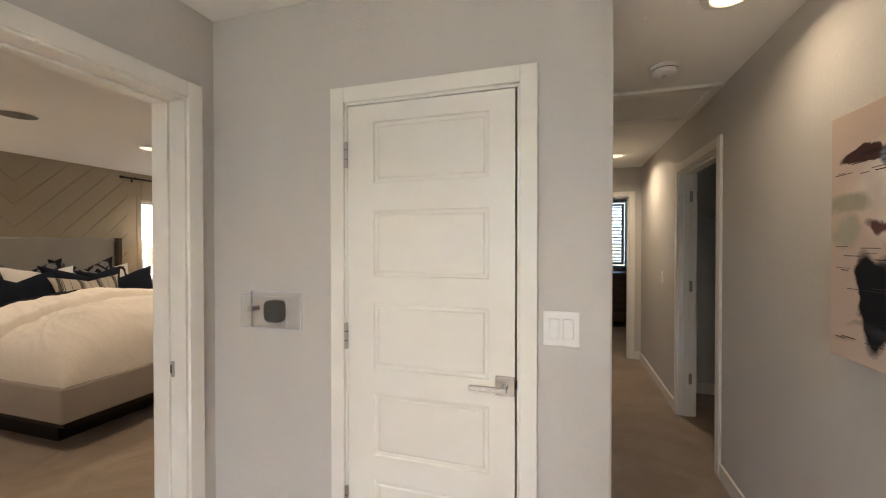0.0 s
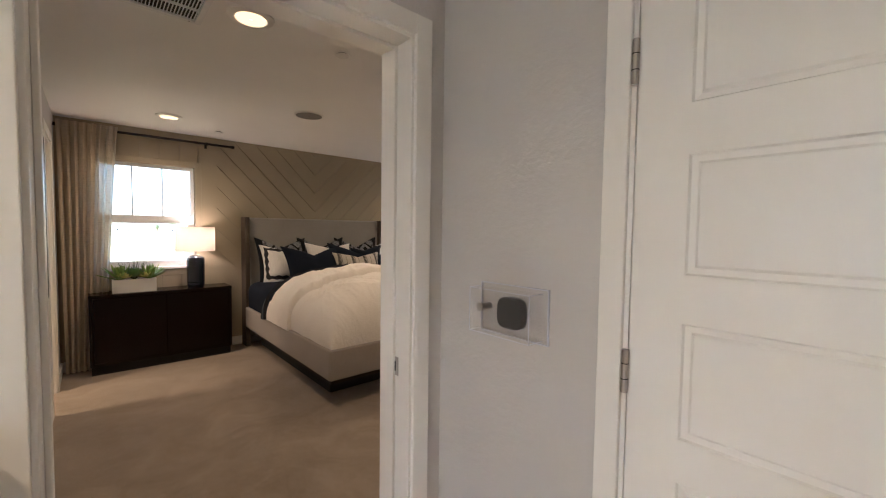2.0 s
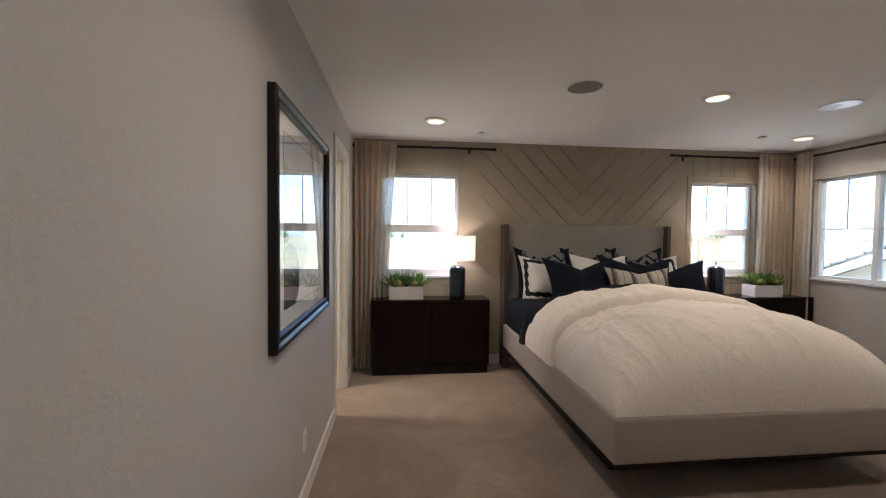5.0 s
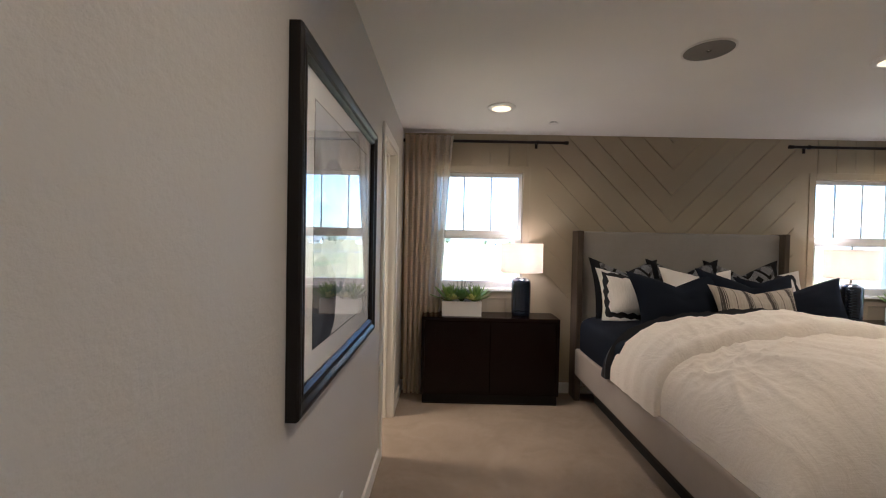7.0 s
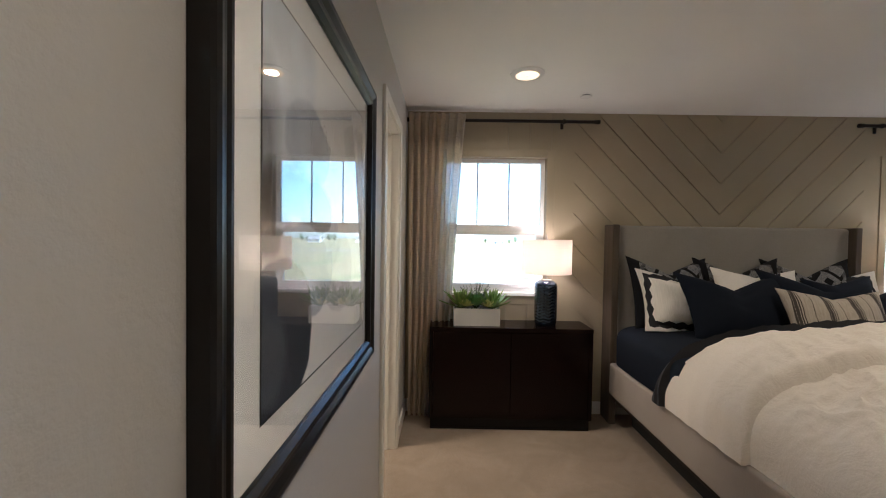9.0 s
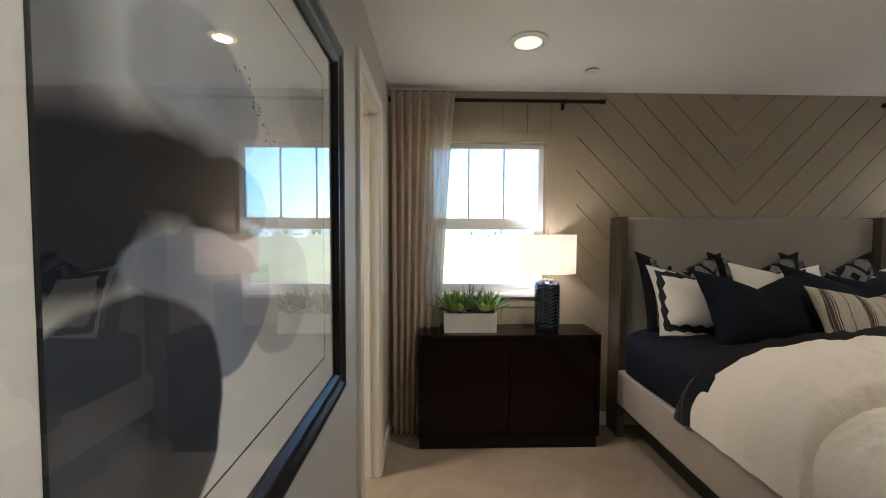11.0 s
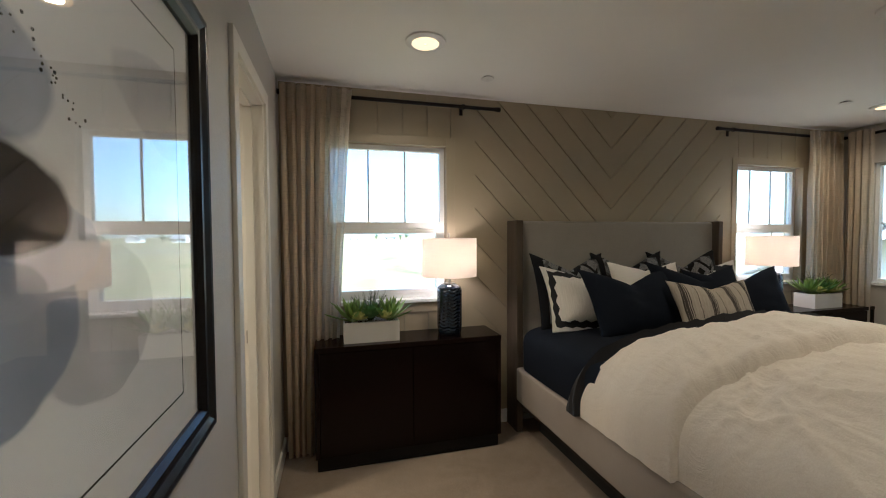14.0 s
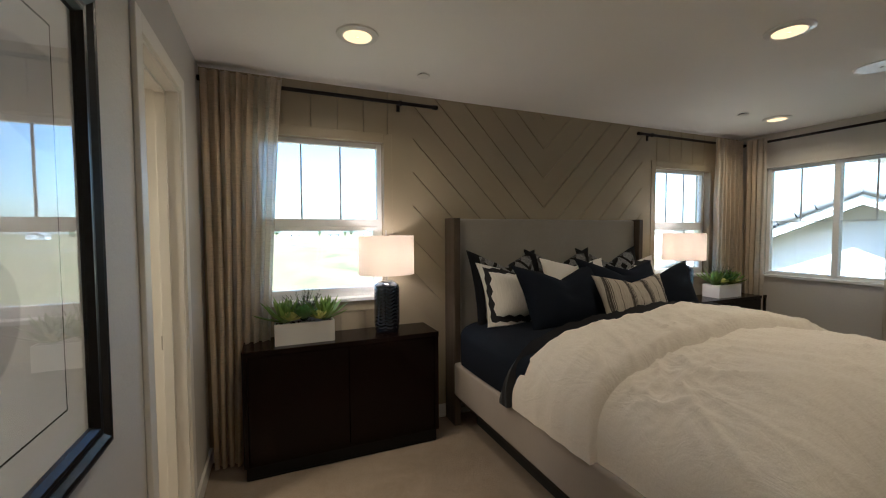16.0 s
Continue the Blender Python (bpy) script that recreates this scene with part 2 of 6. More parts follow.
def drape_material(name, col, clear, through_light):
    """Linen that lets light through: cloth, glow from behind, and gaps between the threads."""
    m, n, l, p = material(name)
    out = n["Material Output"]
    a = noise_tex(n, l, 160, 3, stretch=(1, 1, 0.06))
    b = noise_tex(n, l, 160, 3, stretch=(0.06, 0.06, 1))
    s = calc(n, l, "ADD", a.outputs["Fac"], b.outputs["Fac"])
    r = ramp(n, 0.75, 1.25, tuple(c * 0.82 for c in col), col)
    l.new(s, r.inputs["Fac"])
    l.new(r.outputs["Color"], p.inputs["Base Color"])
    p.inputs["Roughness"].default_value = 0.9
    p.inputs["Specular IOR Level"].default_value = 0.1
    tl, tp = n.new("ShaderNodeBsdfTranslucent"), n.new("ShaderNodeBsdfTransparent")
    m1, m2 = n.new("ShaderNodeMixShader"), n.new("ShaderNodeMixShader")
    l.new(r.outputs["Color"], tl.inputs["Color"])
    m1.inputs["Fac"].default_value, m2.inputs["Fac"].default_value = through_light, clear
    l.new(p.outputs[0], m1.inputs[1])
    l.new(tl.outputs[0], m1.inputs[2])
    l.new(m1.outputs[0], m2.inputs[1])
    l.new(tp.outputs[0], m2.inputs[2])
    l.new(m2.outputs[0], out.inputs["Surface"])
    return m


M["drape"] = drape_material("beige_linen_drape", (0.76, 0.665, 0.53), 0.08, 0.52)
# same linen; window glow from behind is put into a paler, clearer cloth
M["backlit"] = drape_material("backlit_linen_edge", (0.78, 0.72, 0.62), 0.28, 0.6)


def shade_material():
    m, n, l, p = material("lamp_shade_linen")
    out = n["Material Output"]
    t = n.new("ShaderNodeBsdfTranslucent")
    t.inputs["Color"].default_value = (0.86, 0.80, 0.72, 1)
    p.inputs["Base Color"].default_value = (0.84, 0.81, 0.77, 1)
    p.inputs["Roughness"].default_value = 0.9
    x = n.new("ShaderNodeMixShader")
    x.inputs["Fac"].default_value = 0.5
    l.new(p.outputs[0], x.inputs[1])
    l.new(t.outputs[0], x.inputs[2])
    l.new(x.outputs[0], out.inputs["Surface"])
    return m


M["shade"] = shade_material()

# ---------------------------------------------------------------- mesh helpers


def add_box(bm, x0, x1, y0, y1, z0, z1, bev=0.0, seg=2):
    v = [bm.verts.new(c) for c in ((x0, y0, z0), (x1, y0, z0), (x1, y1, z0), (x0, y1, z0), (x0, y0, z1), (x1, y0, z1), (x1, y1, z1), (x0, y1, z1))]
    fs = [bm.faces.new([v[i] for i in q]) for q in ((3, 2, 1, 0), (4, 5, 6, 7), (0, 1, 5, 4), (1, 2, 6, 5), (2, 3, 7, 6), (3, 0, 4, 7))]
    if bev:
        es = {e for f in fs for e in f.edges}
        bmesh.ops.bevel(bm, geom=list(es), offset=bev, segments=seg, affect="EDGES", profile=0.5)
    return bm


def box(x0, x1, y0, y1, z0, z1, bev=0.0, seg=2):
    return add_box(bmesh.new(), min(x0, x1), max(x0, x1), min(y0, y1), max(y0, y1), min(z0, z1), max(z0, z1), bev, seg)


def add_rod(bm, a, b, r0, r1=None, seg=16):
    a, b = Vector(a), Vector(b)
    m = Matrix.Translation((a + b) / 2) @ (b - a).to_track_quat("Z", "Y").to_matrix().to_4x4()
    bmesh.ops.create_cone(bm, cap_ends=True, segments=seg, radius1=r0, radius2=r0 if r1 is None else r1, depth=(b - a).length, matrix=m)
    return bm


def rod(a, b, r0, r1=None, seg=16):
    return add_rod(bmesh.new(), a, b, r0, r1, seg)


def lathe(profile, seg=40, wave=None, ring=False):
    """A solid of revolution from (radius, z) pairs; wave(angle, z) adds to the radius."""
    bm = bmesh.new()
    rings = []
    for r, z in profile:
        ring = []
        for k in range(seg):
            a = 2 * math.pi * k / seg
            rr = r + (wave(a, z) if wave and r > 1e-4 else 0)
            ring.append(bm.verts.new((rr * math.cos(a), rr * math.sin(a), z)))
        rings.append(ring)
    for p, q in zip(rings, rings[1:]):
        for k in range(seg):
            bm.faces.new((p[k], p[(k + 1) % seg], q[(k + 1) % seg], q[k]))
    if ring:
        p, q = rings[-1], rings[0]
        for k in range(seg):
            bm.faces.new((p[k], p[(k + 1) % seg], q[(k + 1) % seg], q[k]))
        return bm
    bm.faces.new(list(reversed(rings[0])))
    bm.faces.new(rings[-1])
    return bm


def solid_grid(xs, ys, zs, full):
    """The outer skin of the cells of a grid for which full(x, y, z) holds at the cell's middle."""
    nx, ny, nz = len(xs) - 1, len(ys) - 1, len(zs) - 1
    fill = {(i, j, k): full((xs[i] + xs[i + 1]) / 2, (ys[j] + ys[j + 1]) / 2, (zs[k] + zs[k + 1]) / 2)
            for i in range(nx) for j in range(ny) for k in range(nz)}
    bm, vs = bmesh.new(), {}

    def v(i, j, k):
        if (i, j, k) not in vs:
            vs[i, j, k] = bm.verts.new((xs[i], ys[j], zs[k]))
        return vs[i, j, k]
    for (i, j, k), on in fill.items():
        if not on:
            continue
        if not fill.get((i - 1, j, k)): bm.faces.new((v(i, j, k), v(i, j, k + 1), v(i, j + 1, k + 1), v(i, j + 1, k)))
        if not fill.get((i + 1, j, k)): bm.faces.new((v(i + 1, j, k), v(i + 1, j + 1, k), v(i + 1, j + 1, k + 1), v(i + 1, j, k + 1)))
        if not fill.get((i, j - 1, k)): bm.faces.new((v(i, j, k), v(i + 1, j, k), v(i + 1, j, k + 1), v(i, j, k + 1)))
        if not fill.get((i, j + 1, k)): bm.faces.new((v(i, j + 1, k), v(i, j + 1, k + 1), v(i + 1, j + 1, k + 1), v(i + 1, j + 1, k)))
        if not fill.get((i, j, k - 1)): bm.faces.new((v(i, j, k), v(i, j + 1, k), v(i + 1, j + 1, k), v(i + 1, j, k)))
        if not fill.get((i, j, k + 1)): bm.faces.new((v(i, j, k + 1), v(i + 1, j, k + 1), v(i + 1, j + 1, k + 1), v(i, j + 1, k + 1)))
    return bm


def wall_with_holes(axis, lo, hi, a0, a1, z0, z1, holes):
    """A wall between lo and hi across its axis, from a0 to a1 along it, with holes (b0, b1, c0, c1) right through."""
    along = sorted({a0, a1, *(v for h in holes for v in h[:2])})
    zs = sorted({z0, z1, *(v for h in holes for v in h[2:])})

    def full(x, y, z):
        s = y if axis == "x" else x
        return not any(h[0] < s < h[1] and h[2] < z < h[3] for h in holes)
    return solid_grid([lo, hi], along, zs, full) if axis == "x" else solid_grid(along, [lo, hi], zs, full)


def sheet(nu, nv, fn, thick):
    """A closed sheet: fn(u, v) gives a point and the sheet's way across; both faces and the rim are made."""
    bm = bmesh.new()
    front, back = [], []
    for i in range(nu + 1):
        fr, br = [], []
        for j in range(nv + 1):
            p, w = fn(i / nu, j / nv)
            p, w = Vector(p), Vector(w)
            fr.append(bm.verts.new(p + w * thick / 2))
            br.append(bm.verts.new(p - w * thick / 2))
        front.append(fr), back.append(br)
    for i in range(nu):
        for j in range(nv):
            bm.faces.new((front[i][j], front[i + 1][j], front[i + 1][j + 1], front[i][j + 1]))
            bm.faces.new((back[i][j + 1], back[i + 1][j + 1], back[i + 1][j], back[i][j]))
    for i in range(nu):
        bm.faces.new((front[i][0], back[i][0], back[i + 1][0], front[i + 1][0]))
        bm.faces.new((front[i + 1][nv], back[i + 1][nv], back[i][nv], front[i][nv]))
    for j in range(nv):
        bm.faces.new((front[0][j + 1], back[0][j + 1], back[0][j], front[0][j]))
        bm.faces.new((front[nu][j], back[nu][j], back[nu][j + 1], front[nu][j + 1]))
    return bm


def mesh_of(name, bm, mat, smooth=False):
    bmesh.ops.recalc_face_normals(bm, faces=bm.faces)
    if smooth:
        for f in bm.faces:
            f.smooth = True
        for e in bm.edges:
            if len(e.link_faces) == 2 and e.calc_face_angle() > 0.7:
                e.smooth = False
    me = bpy.data.meshes.new(name)
    bm.to_mesh(me)
    bm.free()
    me.materials.append(mat)
    return me


def part(name, bm, mat, parent, label="", smooth=False, world=True):
    """Links a bmesh as one part under its thing. world: it was modelled in the place's own coordinates."""
    if world:
        at = parent.matrix_basis.translation
        if parent.parent:
            at = at + parent.parent.matrix_basis.translation
        bmesh.ops.translate(bm, vec=-at, verts=bm.verts)
    ob = new(name, mesh_of(name, bm, mat, smooth))
    ob.parent = parent
    if label:
        ob["label"] = label
    return ob


def thing(name, at, label, category, group="", kind=""):
    ob = new(name)
    ob.empty_display_size = 0.05
    ob.location = at
    return tagged(ob, label, category, group, kind)


def single(name, bm, mat, label, category, group="", kind="", smooth=False, at=(0, 0, 0)):
    bmesh.ops.translate(bm, vec=-Vector(at), verts=bm.verts)
    ob = new(name, mesh_of(name, bm, mat, smooth))
    ob.location = at
    return tagged(ob, label, category, group, kind)


# ---------------------------------------------------------------- the large structure
XW, YN, YS = -5.632, 5.233, 0.108          # the bedroom's finished faces: bed wall, window wall, picture wall
XD0, XD1 = -1.685, -1.515               # the wall with the bedroom's doorway
YL = 1.297                              # the linen closet's wall
XC = 0.11                               # the hall's corner
XR = 0.89                               # the hall's long wall
WIN_A = (0.39, 1.229, 0.968, 2.062)
WIN_B = (3.95, 4.76, 0.968, 2.05)
WIN_C = (-5.37, -4.30, 0.966, 2.07)
DOORWAY = (0.262, 1.168, 0.0, 2.045)
BATH = (-5.04, -4.44, 0.0, 2.09)
LINEN = (-0.865, -0.178, 0.0, 1.998)
CLOSET = (2.80, 3.71, 0.0, 2.055)

floor = single("floor", box(-5.79, 2.9, -2.4, 9.0, -0.12, 0.0), M["carpet"], "beige cut-pile carpet, softly trodden", "floor", kind="structure")
ceiling = single("ceiling", box(-5.79, 2.9, -2.4, 9.0, CEIL, CEIL + 0.12), M["ceiling"], "off-white painted flat ceiling", "ceiling", kind="structure")

wall_west = single("wall_west", wall_with_holes("x", -5.79, XW - 0.012, -2.4, YN + 0.16, -0.12, CEIL + 0.1, [WIN_A, WIN_B]), M["panel"],
                   "bed wall clad in taupe painted grooved boards", "wall", kind="structure")
wall_north = single("wall_north", wall_with_holes("y", YN, YN + 0.16, -5.79, XD1, 0.0, CEIL, [WIN_C]), M["wall"],
                    "greige painted textured wall with a sliding window", "wall", kind="structure")
wall_south = single("wall_south", wall_with_holes("y", YS - 0.12, YS, XW - 0.012, XD0, 0.0, CEIL, [BATH]), M["wall"],
                    "greige painted textured wall with a narrow doorway", "wall", kind="structure")
wall_east = single("wall_east", wall_with_holes("x", XD0, XD1, -2.4, YN, 0.0, CEIL, [DOORWAY]), M["wall"],
                   "greige painted wall with the bedroom doorway", "wall", kind="structure")


def rounded_end_wall():
    bm = wall_with_holes("y", YL, YL + 0.11, XD1, XC, 0.0, CEIL, [LINEN])
    es = [e for e in bm.edges if abs(e.verts[0].co.z - e.verts[1].co.z) > 0.1 and all(abs(v.co.x - XC) < 1e-5 and abs(v.co.y - YL) < 1e-5 for v in e.verts)]
    bmesh.ops.bevel(bm, geom=es, offset=0.02, segments=5, affect="EDGES", profile=0.5)
    return bm


wall_linen = single("wall_linen", rounded_end_wall(), M["wall"], "greige painted wall with bullnose corner", "wall", kind="structure", smooth=True)
wall_hall_west = single("wall_hall_west", box(XC - 0.11, XC, YL + 0.11, 4.7, 0.0, CEIL), M["wall"], "greige painted hall wall", "wall", kind="structure")
wall_hall_east = single("wall_hall_east", wall_with_holes("x", XR, XR + 0.12, -2.4, 5.4, 0.0, CEIL, [CLOSET]), M["wall"],
                        "greige painted hall wall with an open closet doorway", "wall", kind="structure")
FAR = (-0.10, 0.76, 0.0, 2.06)
wall_hall_north = single("wall_hall_north", wall_with_holes("y", 5.4, 5.52, -1.495, 2.9, 0.0, CEIL, [FAR]), M["wall"],
                         "greige painted wall at the hall's end", "wall", kind="structure")
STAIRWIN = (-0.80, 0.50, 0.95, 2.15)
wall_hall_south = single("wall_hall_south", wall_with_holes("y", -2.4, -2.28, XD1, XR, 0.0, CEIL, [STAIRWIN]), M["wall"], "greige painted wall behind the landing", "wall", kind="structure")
# plain walls that close the rooms beyond
FARWIN = (0.15, 1.12, 1.03, 2.28)
wall_far_room = single("wall_far_room", wall_with_holes("y", 8.5, 8.62, -1.6, 2.9, 0.0, CEIL, [FARWIN]), M["wall"], "greige painted window wall of the far bedroom", "wall", kind="structure")
single("wall_far_room_west", box(-1.72, -1.6, 5.22, 8.62, 0.0, CEIL), M["wall"], "greige painted side wall of the far bedroom", "wall", kind="structure")
single("wall_outer_east", box(2.78, 2.9, -2.4, 8.62, 0.0, CEIL), M["wall"], "plain painted outer wall", "wall", kind="structure")
single("wall_bath_east", box(-3.32, -3.2, -2.4, YS - 0.12, 0.0, CEIL), M["wall"], "warm painted bathroom wall", "wall", kind="structure")
single("wall_bath_south", box(-5.63, -1.665, -2.4, -2.28, 0.0, CEIL), M["wall"], "warm painted bathroom end wall", "wall", kind="structure")
single("wall_closet_back", box(XR + 0.12, 2.78, 4.32, 4.44, 0.0, CEIL), M["closet_paint"], "cool white painted closet wall", "wall", kind="structure")
single("wall_closet_front", box(XR + 0.12, 2.78, 2.3, 2.42, 0.0, CEIL), M["closet_paint"], "cool white painted closet wall", "wall", kind="structure")

# ---- grooved boards on the bed wall: upright beside the windows, chevrons behind the bed
CH0, CH1, APEX, PITCH, GROOVE = 1.45, 3.76, 2.619, 0.245, 0.006
BX0, BX1 = XW - 0.012, XW


def clip(poly, a, b, c):
    """The part of a polygon where a*y + b*z <= c."""
    out = []
    for p, q in zip(poly, poly[1:] + poly[:1]):
        dp, dq = a * p[0] + b * p[1] - c, a * q[0] + b * q[1] - c
        if dp <= 0:
            out.append(p)
        if dp * dq < 0:
            t = dp / (dp - dq)
            out.append((p[0] + t * (q[0] - p[0]), p[1] + t * (q[1] - p[1])))
    return out


def board(poly):
    bm = bmesh.new()
    a = [bm.verts.new((BX1, y, z)) for y, z in poly]
    b = [bm.verts.new((BX0, y, z)) for y, z in poly]
    bm.faces.new(a), bm.faces.new(list(reversed(b)))
    for k in range(len(poly)):
        bm.faces.new((a[k], b[k], b[(k + 1) % len(poly)], a[(k + 1) % len(poly)]))
    part("board", bm, M["panel"], wall_west)


def chevron(y0, y1, slope):
    # grooves run where z - slope * (y - APEX) equals 2.12 plus a whole number of pitches
    rect = [(y0, 0.0), (y1, 0.0), (y1, CEIL), (y0, CEIL)]
    for k in range(-16, 4):
        lo, hi = 2.12 + k * PITCH + GROOVE * 0.7, 2.12 + (k + 1) * PITCH - GROOVE * 0.7
        p = clip(rect, slope, -1, slope * APEX - lo)
        p = clip(p, -slope, 1, -slope * APEX + hi) if len(p) > 2 else p
        if len(p) > 2:
            board(p)


chevron(CH0, APEX, -1.04)
chevron(APEX, CH1, 1.04)


def uprights(y0, y1, first, hole):
    """Upright boards from y0 to y1 with seams every 0.174 m, cut round a window and its casing."""
    b0, b1, c0, c1 = hole
    seams = [y0] + [first + 0.174 * k for k in range(-10, 12) if y0 + 0.03 < first + 0.174 * k < y1 - 0.03] + [y1]
    seams = sorted(set(seams))
    g = 0.003
    for a, b in zip(seams, seams[1:]):
        a2, b2 = (a + g if a > y0 else a), (b - g if b < y1 else b)
        if b2 <= b0 or a2 >= b1:
            board([(a2, 0), (b2, 0), (b2, CEIL), (a2, CEIL)])
            continue
        for lo, hi in ((0.0, c0), (c1, CEIL)):
            board([(a2, lo), (b2, lo), (b2, hi), (a2, hi)])
        if a2 < b0 < b2:
            board([(a2, c0), (b0, c0), (b0, c1), (a2, c1)])
        if a2 < b1 < b2:
            board([(b1, c0), (b2, c0), (b2, c1), (b1, c1)])


CASE = 0.062
uprights(YS, CH0, 1.262, (WIN_A[0] - CASE, WIN_A[1] + CASE, WIN_A[2] - 0.09, WIN_A[3] + CASE))
uprights(CH1, YN, 3.96, (WIN_B[0] - CASE, WIN_B[1] + CASE, WIN_B[2] - 0.09, WIN_B[3] + CASE))

# ---- windows


def frame_ring(b0, b1, c0, c1, w, d0, d1, axis, bev=0.003):
    """Four members round an opening, outside it by w where w > 0, inside it where w < 0."""
    o0, o1, p0, p1 = (b0 - w, b1 + w, c0 - w, c1 + w) if w > 0 else (b0, b1, c0, c1)
    i0, i1, q0, q1 = (b0, b1, c0, c1) if w > 0 else (b0 - w, b1 + w, c0 - w, c1 + w)
    out = []
    for s0, s1, z0, z1 in ((o0, i0, p0, p1), (i1, o1, p0, p1), (i0, i1, q1, p1), (i0, i1, p0, q0)):
        out.append(box(d0, d1, s0, s1, z0, z1, bev) if axis == "x" else box(s0, s1, d0, d1, z0, z1, bev))
    return out


def pane(axis, b0, b1, d, c0, c1, parent):
    bm = box(d - 0.003, d + 0.003, b0, b1, c0, c1) if axis == "x" else box(b0, b1, d - 0.003, d + 0.003, c0, c1)
    ob = part("pane", bm, M["glass"], parent, "clear window glass")
    ob.visible_shadow = False
    return ob


def hung_window(name, hole, muntins, label):
    b0, b1, c0, c1 = hole
    w = thing(name, (XW, (b0 + b1) / 2, c0), label, "window", kind="structure")
    for bm in frame_ring(b0, b1, c0, c1, CASE, BX0, XW + 0.006, "x")[:3]:
        part("casing", bm, M["panel"], w, "taupe painted casing")
    part("apron", box(BX0, XW + 0.006, b0 - CASE, b1 + CASE, c0 - 0.09, c0 - 0.018, 0.003), M["panel"], w, "taupe painted apron")
    part("window_sill", box(-5.74, XW + 0.022, b0 - 0.005, b1 + 0.005, c0 - 0.018, c0 + 0.006, 0.004), M["vinyl"], w, "white sill")
    xf0, xf1 = -5.745, -5.695
    for bm in frame_ring(b0, b1, c0 + 0.006, c1, -0.034, xf0, xf1, "x"):
        part("window_frame", bm, M["vinyl"], w)
    mid = (c0 + c1) / 2 - 0.02
    part("meeting_rail", box(xf0 - 0.004, xf1 + 0.006, b0 + 0.03, b1 - 0.03, mid - 0.026, mid + 0.026, 0.003), M["vinyl"], w)
    low = frame_ring(b0 + 0.034, b1 - 0.034, c0 + 0.04, mid - 0.026, -0.03, xf0 + 0.008, xf1 + 0.012, "x")
    for bm in low:
        part("sash", bm, M["vinyl"], w)
    for m in muntins:
        part("muntin", box(-5.728, -5.716, m - 0.006, m + 0.006, mid + 0.026, c1 - 0.034), M["muntin"], w)
    pane("x", b0 + 0.034, b1 - 0.034, -5.722, mid + 0.02, c1 - 0.03, w)
    pane("x", b0 + 0.06, b1 - 0.06, -5.704, c0 + 0.06, mid - 0.02, w)
    return w


window_1 = hung_window("window_1", WIN_A, (0.680, 0.940), "white vinyl single-hung window with taupe casing")
window_2 = hung_window("window_2", WIN_B, (4.215, 4.475), "white vinyl single-hung window with taupe casing")


def slider(name, hole, label):
    b0, b1, c0, c1 = hole
    w = thing(name, ((b0 + b1) / 2, YN, c0), label, "window", kind="structure")
    yf0, yf1 = YN + 0.05, YN + 0.11
    part("window_sill", box(b0 - 0.02, b1 + 0.02, YN - 0.02, YN + 0.05, c0 - 0.02, c0 + 0.006, 0.004), M["vinyl"], w, "white sill")
    for bm in frame_ring(b0, b1, c0 + 0.006, c1, -0.032, yf0, yf1, "y"):
        part("window_frame", bm, M["vinyl"], w)
    mid = -4.806
    part("mullion", box(mid - 0.024, mid + 0.024, yf0 - 0.008, yf1, c0 + 0.03, c1 - 0.03, 0.003), M["vinyl"], w)
    bar = 1.515
    for s0, s1, m in ((b0 + 0.032, mid - 0.024, -5.09), (mid + 0.024, b1 - 0.032, -4.55)):
        part("muntin", box(s0, s1, YN + 0.075, YN + 0.087, bar - 0.006, bar + 0.006), M["muntin"], w)
        part("muntin", box(m - 0.006, m + 0.006, YN + 0.075, YN + 0.087, bar + 0.006, c1 - 0.032), M["muntin"], w)
        pane("y", s0, s1, YN + 0.081, c0 + 0.036, c1 - 0.03, w)
    return w


window_3 = slider("window_3", WIN_C, "white vinyl sliding window with muntins")

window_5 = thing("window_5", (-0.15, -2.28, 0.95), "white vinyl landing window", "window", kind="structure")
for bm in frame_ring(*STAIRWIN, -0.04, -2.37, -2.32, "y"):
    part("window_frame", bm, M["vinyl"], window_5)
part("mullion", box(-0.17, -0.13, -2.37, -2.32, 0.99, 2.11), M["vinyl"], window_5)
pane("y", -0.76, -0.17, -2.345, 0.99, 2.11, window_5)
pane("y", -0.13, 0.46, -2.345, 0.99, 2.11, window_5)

# ---- far bedroom's window with louvred shutters
window_4 = thing("window_4", (0.63, 8.5, 1.03), "white window with louvred plantation shutters", "window", kind="structure")
for bm in frame_ring(*FARWIN, 0.06, 8.485, 8.5, "y"):
    part("casing", bm, M["trim"], window_4)
for bm in frame_ring(0.17, 1.10, 1.05, 2.26, -0.05, 8.46, 8.49, "y"):
    part("shutter_frame", bm, M["trim"], window_4)
for k in range(17):
    z = 1.13 + k * 0.066
    bm = bmesh.new()
    bmesh.ops.create_cube(bm, size=1, matrix=Matrix.Translation((0.635, 8.475, z)) @ Matrix.Rotation(radians(28), 4, "X") @ Matrix.Diagonal((0.82, 0.058, 0.008, 1)))
    part("louvre", bm, M["trim"], window_4)
pane("y", 0.17, 1.10, 8.55, 1.05, 2.26, window_4)

# ---- door casings and jambs


